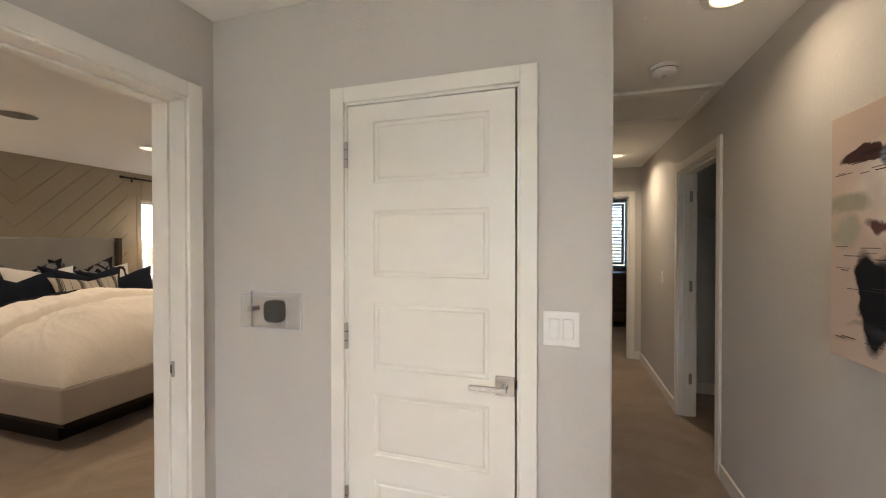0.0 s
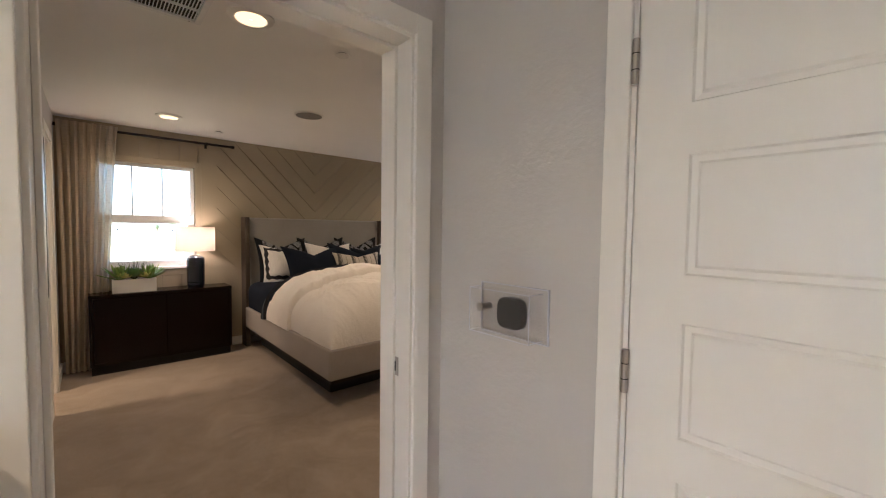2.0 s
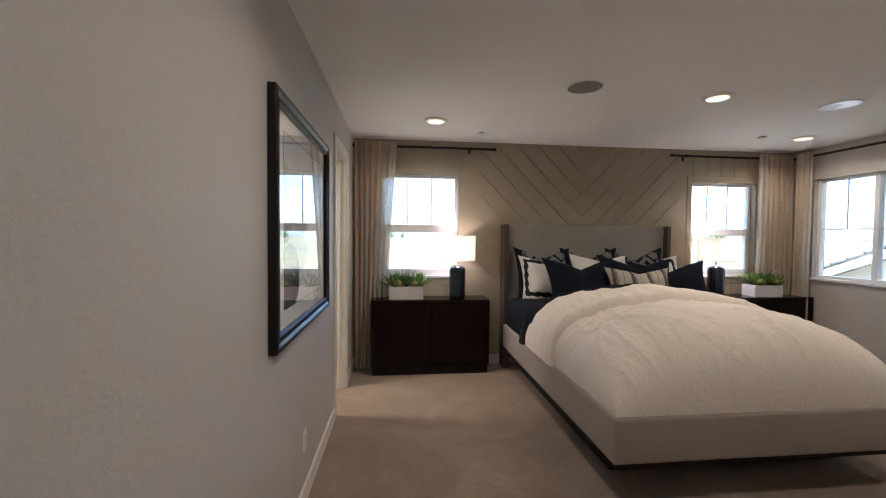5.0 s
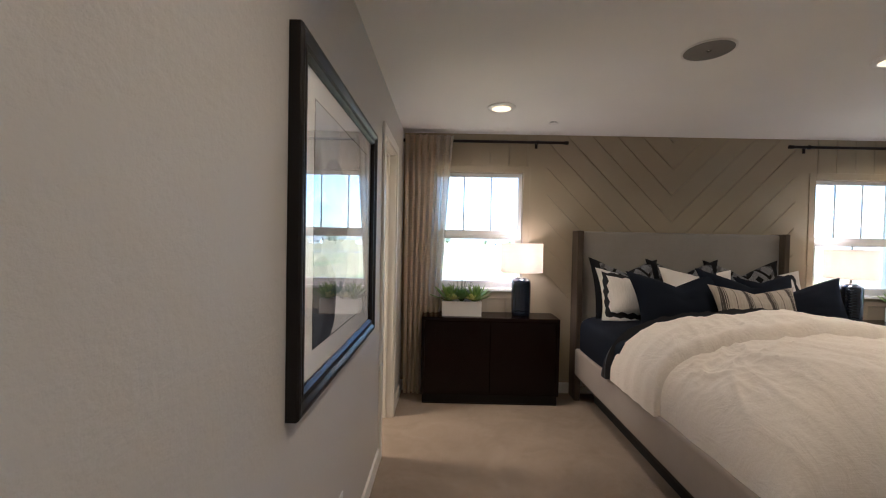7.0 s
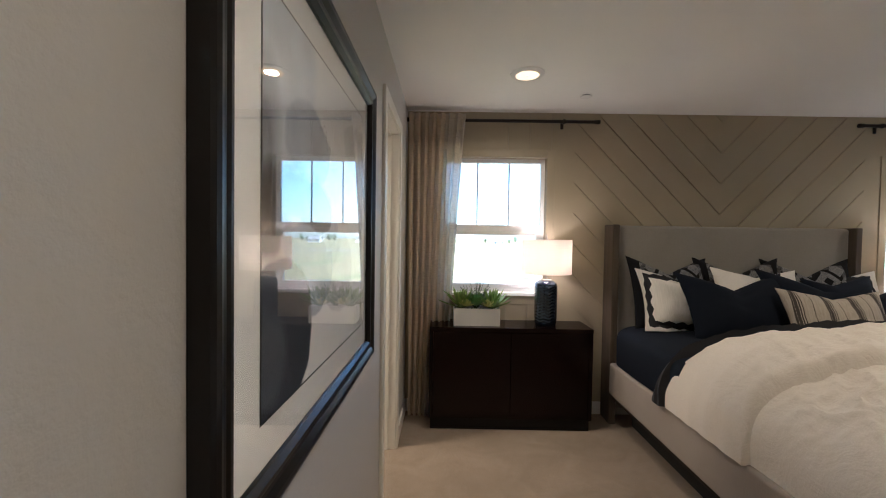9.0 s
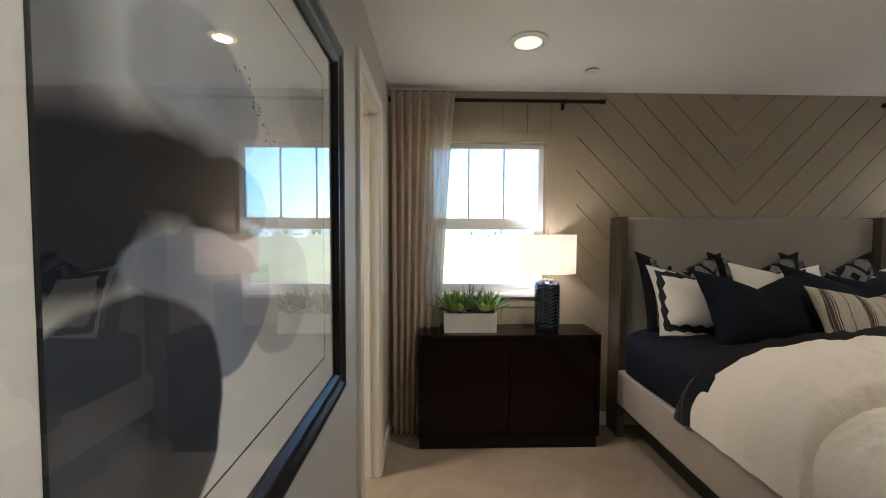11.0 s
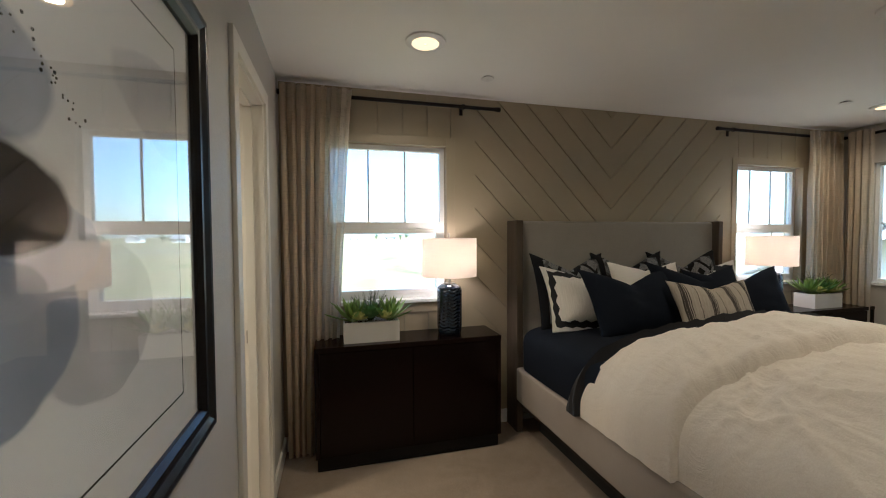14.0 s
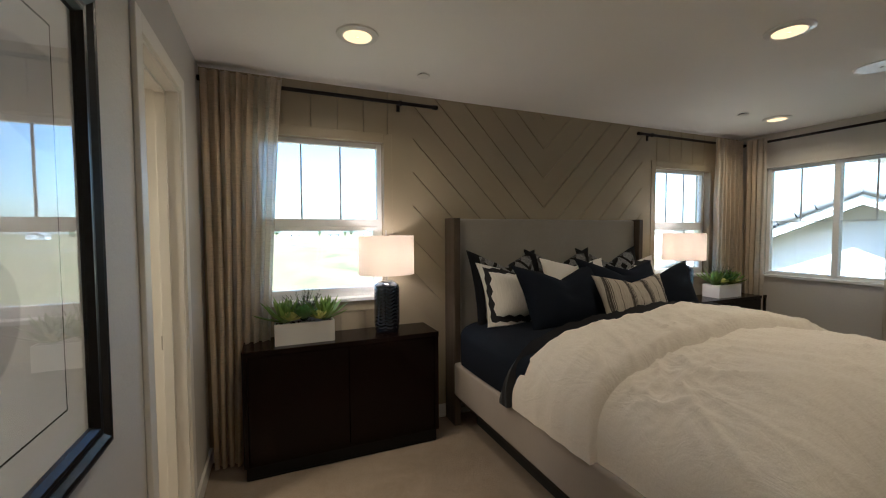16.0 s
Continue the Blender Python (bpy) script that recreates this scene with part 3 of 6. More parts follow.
def doorway(name, axis, lo, hi, hole, label, faces=(True, True), w=0.062, stops=True, mat=None):
    """White jambs, stops and casings for an opening right through a wall."""
    b0, b1, c0, c1 = hole
    mat = mat or M["trim"]
    d = thing(name, ((lo + hi) / 2, (b0 + b1) / 2, 0) if axis == "x" else ((b0 + b1) / 2, (lo + hi) / 2, 0), label, "door frame", kind="structure")

    def bx(d0, d1, s0, s1, z0, z1, bev=0.002):
        return box(d0, d1, s0, s1, z0, z1, bev) if axis == "x" else box(s0, s1, d0, d1, z0, z1, bev)
    j = 0.016
    e = 0.004
    part("jamb", bx(lo - e, hi + e, b0 - 0.004, b0 + j, 0, c1), mat, d)
    part("jamb", bx(lo - e, hi + e, b1 - j, b1 + 0.004, 0, c1), mat, d)
    part("head_jamb", bx(lo - e, hi + e, b0 + j, b1 - j, c1 - j, c1 + 0.004), mat, d)
    if stops:
        mid = lo + 0.45 * (hi - lo)
        part("door_stop", bx(mid - 0.02, mid + 0.02, b0 + j, b0 + j + 0.012, 0, c1 - j), mat, d)
        part("door_stop", bx(mid - 0.02, mid + 0.02, b1 - j - 0.012, b1 - j, 0, c1 - j), mat, d)
        part("door_stop", bx(mid - 0.02, mid + 0.02, b0 + j + 0.012, b1 - j - 0.012, c1 - j - 0.012, c1 - j), mat, d)
    for on, s0, s1 in ((faces[0], lo - 0.017, lo), (faces[1], hi, hi + 0.017)):
        if not on:
            continue
        k = 0.005
        part("casing", bx(s0, s1, b0 + k - w, b0 + k, 0, c1 - k + w, 0.003), mat, d)
        part("casing", bx(s0, s1, b1 - k, b1 - k + w, 0, c1 - k + w, 0.003), mat, d)
        part("head_casing", bx(s0, s1, b0 + k, b1 - k, c1 - k, c1 - k + w, 0.003), mat, d)
    return d


frame_bed = doorway("door_frame_1", "x", XD0, XD1, DOORWAY, "white painted door frame of the bedroom doorway", w=0.066)
part("strike_plate", box(-1.610, -1.570, 1.1485, 1.1515, 0.898, 0.963, 0.001), M["nickel"], frame_bed, "brushed nickel strike plate")
part("strike_hole", box(-1.598, -1.582, 1.1475, 1.1486, 0.913, 0.948), M["black_gap"], frame_bed)
part("hinge_leaf", box(-1.67, -1.635, 0.2785, 0.281, 0.80, 0.90, 0.001), M["nickel"], frame_bed, "brushed nickel hinge leaf")
frame_bath = doorway("door_frame_2", "y", YS - 0.12, YS, BATH, "white painted door frame of the bathroom doorway", w=0.066)
part("strike_plate", box(-5.0235, -5.020, 0.015, 0.05, 0.89, 0.955, 0.001), M["nickel"], frame_bath, "brushed nickel strike plate")
frame_linen = doorway("door_frame_3", "y", YL, YL + 0.11, LINEN, "white painted door frame of the linen closet", faces=(True, False), w=0.058, stops=False)
frame_closet = doorway("door_frame_4", "x", XR, XR + 0.12, CLOSET, "white painted door frame of the hall closet", w=0.066)
for z in (0.27, 1.05, 1.80):
    part("hinge", box(XR + 0.06, XR + 0.10, 3.6915, 3.6945, z, z + 0.09, 0.001), M["nickel"], frame_closet, "dark nickel hinge")
frame_far = doorway("door_frame_5", "y", 5.4, 5.52, FAR, "white painted door frame at the hall's end", w=0.06)


# ---- the closed linen door, five recessed panels
def panel_door(x0, x1, y, thick, z0, z1, panels, px0, px1):
    bm = bmesh.new()
    xs = [x0, px0, px1, x1]
    zs = sorted([z0, z1] + [v for p in panels for v in p])
    vs = {}

    def v(x, yy, z):
        k = (round(x, 5), round(yy, 5), round(z, 5))
        if k not in vs:
            vs[k] = bm.verts.new((x, yy, z))
        return vs[k]

    def quad(*ps):
        bm.faces.new([v(*p) for p in ps])
    for i in range(3):
        for k in range(len(zs) - 1):
            a, b, c, d = xs[i], xs[i + 1], zs[k], zs[k + 1]
            if i == 1 and any(abs(c - p[0]) < 1e-6 for p in panels):
                rings = [(0, 0), (0.004, 0.006), (0.016, 0.008), (0.022, 0.004)]
                for (s, e), (s2, e2) in zip(rings, rings[1:]):
                    o = [(a + s, y + e, c + s), (b - s, y + e, c + s), (b - s, y + e, d - s), (a + s, y + e, d - s)]
                    q = [(a + s2, y + e2, c + s2), (b - s2, y + e2, c + s2), (b - s2, y + e2, d - s2), (a + s2, y + e2, d - s2)]
                    for m in range(4):
                        quad(o[m], o[(m + 1) % 4], q[(m + 1) % 4], q[m])
                quad(*q)
            else:
                quad((a, y, c), (b, y, c), (b, y, d), (a, y, d))
    yb = y + thick
    quad((x0, yb, z0), (x0, yb, z1), (x1, yb, z1), (x1, yb, z0))
    for i in range(3):
        quad((xs[i], y, z0), (xs[i], yb, z0), (xs[i + 1], yb, z0), (xs[i + 1], y, z0))
        quad((xs[i], y, z1), (xs[i + 1], y, z1), (xs[i + 1], yb, z1), (xs[i], yb, z1))
    for k in range(len(zs) - 1):
        quad((x0, y, zs[k]), (x0, y, zs[k + 1]), (x0, yb, zs[k + 1]), (x0, yb, zs[k]))
        quad((x1, y, zs[k]), (x1, yb, zs[k]), (x1, yb, zs[k + 1]), (x1, y, zs[k + 1]))
    return bm


PANELS = [(0.301, 0.537), (0.632, 0.873), (0.967, 1.217), (1.320, 1.572), (1.677, 1.910)]
door_1 = thing("door_1", (-0.52, YL, 0), "closed cream-white five-panel linen closet door", "door", kind="structure")
part("door_leaf", panel_door(LINEN[0] + 0.0195, LINEN[1] - 0.0225, YL - 0.006, 0.036, 0.012, LINEN[3] - 0.0215, PANELS, -0.737, -0.290), M["trim"], door_1)
for z in (0.45, 1.088, 1.789):
    hg = part("hinge", rod((LINEN[0] + 0.016, YL - 0.016, z - 0.05), (LINEN[0] + 0.016, YL - 0.016, z + 0.05), 0.008), M["nickel"], door_1, "brushed nickel hinge", True)
    for q in (-0.018, 0.018):
        part("hinge_ring", rod((LINEN[0] + 0.016, YL - 0.016, z + q - 0.001), (LINEN[0] + 0.016, YL - 0.016, z + q + 0.001), 0.0086), M["black_gap"], hg)
hx, hz = -0.233, 0.953
lever = part("door_handle", box(hx - 0.033, hx + 0.033, YL - 0.018, YL - 0.006, hz - 0.033, hz + 0.033, 0.002), M["nickel"], door_1, "brushed nickel lever with square rose")
part("neck", rod((hx, YL - 0.018, hz), (hx, YL - 0.055, hz), 0.011), M["nickel"], lever, "", True)
part("lever", box(hx - 0.118, hx + 0.012, YL - 0.066, YL - 0.052, hz - 0.009, hz + 0.009, 0.004, 3), M["nickel"], lever)
part("latch", box(LINEN[1] - 0.0215, LINEN[1] - 0.018, YL - 0.002, YL + 0.02, hz - 0.012, hz + 0.012), M["black_gap"], door_1)
single("wall_linen_back", box(-1.51, XC - 0.11, 1.95, 2.0, 0, CEIL), M["wall"], "plain painted back wall of the linen closet", "wall", kind="structure")

# ---- baseboards


def baseboard(x0, x1, y0, y1):
    bm = box(x0, x1, y0, y1, 0.0, 0.10)
    es = [e for e in bm.edges if all(v.co.z > 0.09 for v in e.verts)]
    bmesh.ops.bevel(bm, geom=es, offset=0.006, segments=2, affect="EDGES")
    single("baseboard", bm, M["trim"], "white painted baseboard", "baseboard", kind="structure")


T = 0.014
baseboard(BATH[1] + 0.063, XD0 - 0.018, YS, YS + T)
baseboard(XW, BATH[0] - 0.063, YS, YS + T)
baseboard(XW, XW + T, YS + T, YN - T)
baseboard(XW, XD0, YN - T, YN)
baseboard(XD0 - T, XD0, DOORWAY[1] + 0.064, YN - T)
baseboard(LINEN[1] + 0.055, XC - 0.02, YL - T, YL)
baseboard(XD1 + T, LINEN[0] - 0.055, YL - T, YL)
baseboard(XD1, XD1 + T, DOORWAY[1] + 0.064, YL)
baseboard(XC, XC + T, YL + 0.03, 4.7)
baseboard(XR - T, XR, -2.28, CLOSET[0] - 0.063)
baseboard(XR - T, XR, CLOSET[1] + 0.063, 5.4)
baseboard(FAR[1] + 0.06, XR, 5.4 - T, 5.4)
baseboard(XR + 0.12, 2.78, 4.32 - T, 4.32)
baseboard(XD1, XD1 + T, -2.28, DOORWAY[0] - 0.064)

# ---- attic hatch on the hall's ceiling
hatch = thing("attic_hatch", (0.57, 3.05, CEIL), "painted attic hatch with flat trim in the hall ceiling", "hatch", kind="structure")
part("hatch_panel", box(0.31, 0.84, 2.76, 3.34, CEIL - 0.008, CEIL), M["ceiling"], hatch)
for a in ((0.26, 0.885, 2.70, 2.76), (0.26, 0.885, 3.34, 3.40), (0.26, 0.32, 2.76, 3.34), (0.825, 0.885, 2.76, 3.34)):
    part("hatch_trim", box(*a, CEIL - 0.02, CEIL, 0.003), M["trim"], hatch)

# ---------------------------------------------------------------- bedroom: the bed
BY0, BY1, BXF = 1.69, 3.527, -3.24
BYC = (BY0 + BY1) / 2


def soft_box(x0, x1, y0, y1, z0, z1, r):
    return box(x0, x1, y0, y1, z0, z1, r, 4)


bed = thing("bed", (-4.5, BYC, 0), "upholstered king bed with winged beige headboard and dark plinth", "bed")
part("headboard", soft_box(-5.60, -5.495, BY0 + 0.055, BY1 + 0.002, 0.10, 1.525, 0.022), M["headboard"], bed, "grey-beige woven upholstered headboard", True)
for a, b in ((BY0 + 0.005, BY0 + 0.055), (BY1 + 0.002, BY1 + 0.046)):
    part("wing", box(-5.615, -5.445, a, b, 0.0, 1.53, 0.004), M["bed_wood"], bed, "grey-brown wooden wing")
part("side_rail", soft_box(-5.45, BXF, BY0, BY0 + 0.075, 0.235, 0.475, 0.018), M["bed_rail"], bed, "beige upholstered rail", True)
part("side_rail", soft_box(-5.45, BXF, BY1 - 0.075, BY1, 0.235, 0.475, 0.018), M["bed_rail"], bed, "beige upholstered rail", True)
part("foot_rail", soft_box(BXF - 0.078, BXF + 0.002, BY0 + 0.004, BY1 - 0.004, 0.234, 0.476, 0.018), M["bed_rail"], bed, "beige upholstered rail", True)
part("slat_deck", box(-5.44, BXF - 0.08, BY0 + 0.076, BY1 - 0.076, 0.30, 0.33), M["bed_wood"], bed)
# the shadow gap below the rails is put into this box's near-black
part("plinth", box(-5.42, BXF - 0.34, BY0 + 0.17, BY1 - 0.17, 0.0, 0.24, 0.003), M["black_gap"], bed, "recessed plinth, near-black for the shade under the bed")
part("base_trim", box(-5.44, BXF - 0.03, BY0 + 0.03, BY1 - 0.03, 0.198, 0.238, 0.003), M["bed_dark"], bed, "dark wooden base trim")

mattress = single("mattress", soft_box(-5.47, BXF - 0.62, BY0 + 0.11, BY1 - 0.11, 0.33, 0.755, 0.07), M["sheet"], "white sheeted mattress in the bed", "mattress", smooth=True, at=(-4.5, BYC, 0.33))


def wrinkle(x, y, a=1.0):
    """Soft creases of a filled cover."""
    p = Vector((x * 2.2, y * 3.1, 0.3))
    f = noise.noise(p) * 0.034
    q = Vector((x * 4.2 + 1.2 * noise.noise(Vector((x * 2, y * 2, 5))), y * 6.0 + 1.6 * noise.noise(Vector((x * 1.6, y * 1.7, 2))), 1.7))
    f += (1 - abs(noise.noise(q))) ** 4 * 0.020
    f += (1 - abs(noise.noise(q * 2.3 + Vector((3, 1, 0))))) ** 4 * 0.007
    f += (1 - abs(noise.noise(Vector((x * 9 + 2 * noise.noise(p), y * 15, 4))))) ** 5 * 0.003
    return f * a


def over_bed(name, x_head, x_foot, ztop, yout, zlow, parent, mat, label, nu=150, nv=190, foot_round=0.45, head_round=0.10, crown=0.05, amp=1.0, thick=0.03):
    """A filled cover laid over the mattress: rounded over both sides, over the foot, and over its head edge. Head and foot may run aslant: functions of y."""
    def fn(u, v):
        s = (v - 0.5) * 2
        th = s * math.pi / 2
        cy = math.copysign(abs(math.sin(th)) ** 0.84, th)
        cz = abs(math.cos(th)) ** 0.74
        y = BYC + (yout + 0.006 * noise.noise(Vector((u * 9, s * 3, 7)))) * cy
        xh, xf = x_head(y), x_foot(y)
        x = xh + (xf - xh) * u
        df, dh = (xf - x) / foot_round, (x - xh) / head_round
        ez = 1.0
        if df < 1:
            ez *= max(0.0, 1 - (1 - df) ** 2.6) ** 0.5
        if dh < 1:
            ez *= max(0.0, 1 - (1 - dh) ** 2.0) ** 0.5
        top = ztop + crown * (1 - s * s)
        w = wrinkle(x, y, amp) * min(1, cz * 1.5)
        z = zlow + (top - zlow) * cz * ez + w * min(1.0, ez + 0.15)
        return (x, y, z), (0, 0, 1)
    return single(name, sheet(nu, nv, fn, thick), mat, label, name.replace("_", " "), smooth=True, at=(-4.5, BYC, zlow))


# a navy blanket over the mattress, turned down below the pillows
def blanket_fn(u, v):
    s = (v - 0.5) * 2
    th = s * math.pi / 2
    y = BYC + 0.905 * math.copysign(abs(math.sin(th)) ** 0.30, th)
    x = -5.375 + 0.80 * u + 0.03 * abs(s) ** 6 * (1 - u)
    z = 0.49 + 0.292 * abs(math.cos(th)) ** 0.26 + 0.004 * noise.noise(Vector((x * 5, y * 5, 0)))
    return (x, y, z), (0, math.sin(th) * 0.5, 1)


single("blanket", sheet(30, 70, blanket_fn, 0.014), M["navy"], "dark navy blanket tucked over the mattress", "blanket", smooth=True, at=(-4.8, BYC, 0.49))

fold_x = lambda y: -4.07 + 0.09 * (y - 1.75) + 0.03 * math.sin((y - 1.7) * 3.1)
head_x = lambda y: -4.45 - 0.30 / (1 + math.exp((y - 1.90) / 0.11)) - 0.05 * (y - 1.75)
duvet = thing("duvet", (-4.2, BYC, 0.48), "puffy cream linen duvet with folded top and dark slate edge band", "duvet")
d1 = over_bed("duvet_body", lambda y: head_x(y) + 0.05, lambda y: BXF - 0.02, 0.888, 0.895, 0.478, None, M["duvet"], "", foot_round=0.50, crown=0.03)
d2 = over_bed("duvet_fold", lambda y: head_x(y) + 0.028, fold_x, 0.955, 0.930, 0.482, None, M["duvet"], "", foot_round=0.10, head_round=0.10, crown=0.03, amp=0.9, nu=60)
d3 = over_bed("edge_band", lambda y: head_x(y) - 0.022, lambda y: head_x(y) + 0.052, 0.988, 0.962, 0.480, None, M["navy_trim"], "",
               foot_round=0.001, head_round=0.10, crown=0.03, amp=0.9, nu=10, thick=0.022)
for o, lb in ((d1, ""), (d2, "turned-back upper part"), (d3, "dark slate edge band")):
    for k in ("category", "label"):
        if k in o:
            del o[k]
    if lb:
        o["label"] = lb
    o.location = Vector(o.location) - duvet.location
    o.parent = duvet


# ---- pillows
def pillow_mesh(w, h, t, chop=0.0, pinch=0.07, flange=0.0, n=22, seed=0):
    """A stuffed cover, w along x, h along z, t thick along y, with pointed corners, a dent from above and an optional flat flange."""
    bm = bmesh.new()
    fw, fh = w / 2 - flange, h / 2 - flange
    sides = []
    for sgn in (1, -1):
        g = []
        for i in range(n + 1):
            row = []
            for j in range(n + 1):
                a, b = i / n * 2 - 1, j / n * 2 - 1
                a, b = math.sin(a * math.pi / 2) * 0.35 + a * 0.65, math.sin(b * math.pi / 2) * 0.35 + b * 0.65
                x = w / 2 * a * (1 - pinch * (1 - b * b))
                z = h / 2 * b * (1 - pinch * (1 - a * a))
                ia, ib = min(1.0, abs(a) * w / 2 / fw), min(1.0, abs(b) * h / 2 / fh)
                puff = ((1 - ia ** 2.2) * (1 - ib ** 2.2)) ** 0.48
                d = 1.25 * chop * h * max(0.0, 1 - abs(a)) ** 1.25 * ((b + 1) / 2) ** 1.6
                z -= d
                x *= 1 + 0.5 * chop * ((b + 1) / 2) ** 2
                y = sgn * (t / 2 * puff * (1 - 0.35 * chop * 4 * math.exp(-(a / 0.25) ** 2) * ((b + 1) / 2)) + 0.004)
                k = Vector((a * 2.3 + seed, b * 2.3, sgn * 3 + seed))
                y += sgn * puff * (0.012 * noise.noise(k) + 0.006 * (1 - abs(noise.noise(k * 3.1))) ** 3)
                z += 0.006 * noise.noise(k + Vector((0, 0, 9)))
                row.append(bm.verts.new((x, y, z)))
            g.append(row)
        sides.append(g)
    f, b = sides
    for i in range(n):
        for j in range(n):
            bm.faces.new((f[i][j], f[i + 1][j], f[i + 1][j + 1], f[i][j + 1]))
            bm.faces.new((b[i][j + 1], b[i + 1][j + 1], b[i + 1][j], b[i][j]))
    for i in range(n):
        bm.faces.new((f[i][0], b[i][0], b[i + 1][0], f[i + 1][0]))
        bm.faces.new((f[i + 1][n], b[i + 1][n], b[i][n], f[i][n]))
        bm.faces.new((f[0][i + 1], b[0][i + 1], b[0][i], f[0][i]))
        bm.faces.new((f[n][i], b[n][i], b[n][i + 1], f[n][i + 1]))
    return bm


def border_mask(n, l, w, h, lo, hi, zigzag=0.0):
    """1 in the band between lo and hi metres inside the cover's edge; zigzag: how far the band swings."""
    tc, sp = n.new("ShaderNodeTexCoord"), n.new("ShaderNodeSeparateXYZ")
    l.new(tc.outputs["Object"], sp.inputs[0])
    ex = calc(n, l, "SUBTRACT", w / 2, calc(n, l, "ABSOLUTE", sp.outputs[0]))
    ez = calc(n, l, "SUBTRACT", h / 2, calc(n, l, "ABSOLUTE", sp.outputs[2]))
    e = calc(n, l, "MINIMUM", ex, ez)
    if zigzag:
        run = calc(n, l, "PINGPONG", calc(n, l, "ADD", calc(n, l, "ADD", sp.outputs[0], sp.outputs[2]), 5.0), 0.045)
        e = calc(n, l, "MULTIPLY_ADD", run, -zigzag / 0.045, e)
    return calc(n, l, "MULTIPLY", calc(n, l, "GREATER_THAN", e, lo), calc(n, l, "LESS_THAN", e, hi)), e, sp


def banded_sham(w, h):
    m, n, l, p = material("white_sham_dark_band")
    k, e, sp = border_mask(n, l, w, h, 0.03, 0.066, 0.011)
    t = noise_tex(n, l, 120, 3, stretch=(1, 1, 0.1))
    r = ramp(n, 0.3, 0.7, (0.70, 0.67, 0.62), (0.80, 0.77, 0.72))
    l.new(t.outputs["Fac"], r.inputs["Fac"])
    l.new(mix(n, l, k, r.outputs["Color"], (0.03, 0.031, 0.036)), p.inputs["Base Color"])
    p.inputs["Roughness"].default_value = 0.9
    p.inputs["Specular IOR Level"].default_value = 0.15
    return m


def patterned_sham(w, h):
    """Black cover with an inset field of grey stepped diamonds."""
    m, n, l, p = material("black_grey_diamond_weave")
    k, e, sp = border_mask(n, l, w, h, 0.055, 9.0)

    def zig(v, per):
        return calc(n, l, "PINGPONG", v, per)
    a = zig(calc(n, l, "ADD", sp.outputs[0], 5.0), 0.085)
    b = zig(calc(n, l, "ADD", sp.outputs[2], 5.0), 0.085)
    s = calc(n, l, "SNAP", calc(n, l, "ADD", a, b), 0.017)
    inner = calc(n, l, "GREATER_THAN", calc(n, l, "PINGPONG", s, 0.045), 0.021)
    rim = calc(n, l, "MULTIPLY", calc(n, l, "GREATER_THAN", e, 0.055), calc(n, l, "LESS_THAN", e, 0.085))
    pat = calc(n, l, "MAXIMUM", calc(n, l, "MULTIPLY", inner, k), calc(n, l, "MULTIPLY", rim, 0.45))
    t = noise_tex(n, l, 260, 2)
    g = ramp(n, 0.4, 0.6, (0.10, 0.10, 0.105), (0.27, 0.265, 0.26))
    l.new(t.outputs["Fac"], g.inputs["Fac"])
    l.new(mix(n, l, pat, (0.010, 0.011, 0.014), g.outputs["Color"]), p.inputs["Base Color"])
    p.inputs["Roughness"].default_value = 0.9
    p.inputs["Specular IOR Level"].default_value = 0.15
    return m


def striped_cloth():
    m, n, l, p = material("oatmeal_striped_linen")
    tc, sp = n.new("ShaderNodeTexCoord"), n.new("ShaderNodeSeparateXYZ")
    l.new(tc.outputs["Object"], sp.inputs[0])
    x = calc(n, l, "MODULO", calc(n, l, "ADD", sp.outputs[0], 5.075), 0.165)
    out = 0.0
    for c, wd in ((0.022, 0.0035), (0.034, 0.0075), (0.048, 0.0035), (0.060, 0.0025), (0.115, 0.002)):
        s = calc(n, l, "LESS_THAN", calc(n, l, "ABSOLUTE", calc(n, l, "SUBTRACT", x, c)), wd)
        out = s if out == 0.0 else calc(n, l, "MAXIMUM", out, s)
    t = noise_tex(n, l, 140, 3, stretch=(1, 1, 0.1))
    r = ramp(n, 0.3, 0.7, (0.40, 0.355, 0.29), (0.52, 0.47, 0.39))
    l.new(t.outputs["Fac"], r.inputs["Fac"])
    l.new(mix(n, l, out, r.outputs["Color"], (0.075, 0.066, 0.06)), p.inputs["Base Color"])
    p.inputs["Roughness"].default_value = 0.92
    p.inputs["Specular IOR Level"].default_value = 0.15
    return m


def lay(ob, x, y, z, lean, yaw=0.0, tip=0.0):
    """Stands a cover on its lower edge, its width along the headboard, leaning back by lean degrees. z: its lower edge."""
    ob.matrix_basis = Matrix.Translation((x, y, z)) @ Matrix.Rotation(radians(-lean), 4, "Y") @ Matrix.Rotation(radians(90 + yaw), 4, "Z") @ Matrix.Rotation(radians(tip), 4, "Y")


def cushion(name, w, h, t, mat, label, group, places, chop=0.0, pinch=0.07, flange=0.0):
    for k, a in enumerate(places):
        bm = pillow_mesh(w, h, t, chop, pinch, flange, seed=k * 3.7 + w * 10)
        bmesh.ops.translate(bm, vec=(0, 0, h / 2), verts=bm.verts)
        ob = new(name, mesh_of(name, bm, mat, True))
        lay(ob, *a)
        tagged(ob, label, "pillow", group)


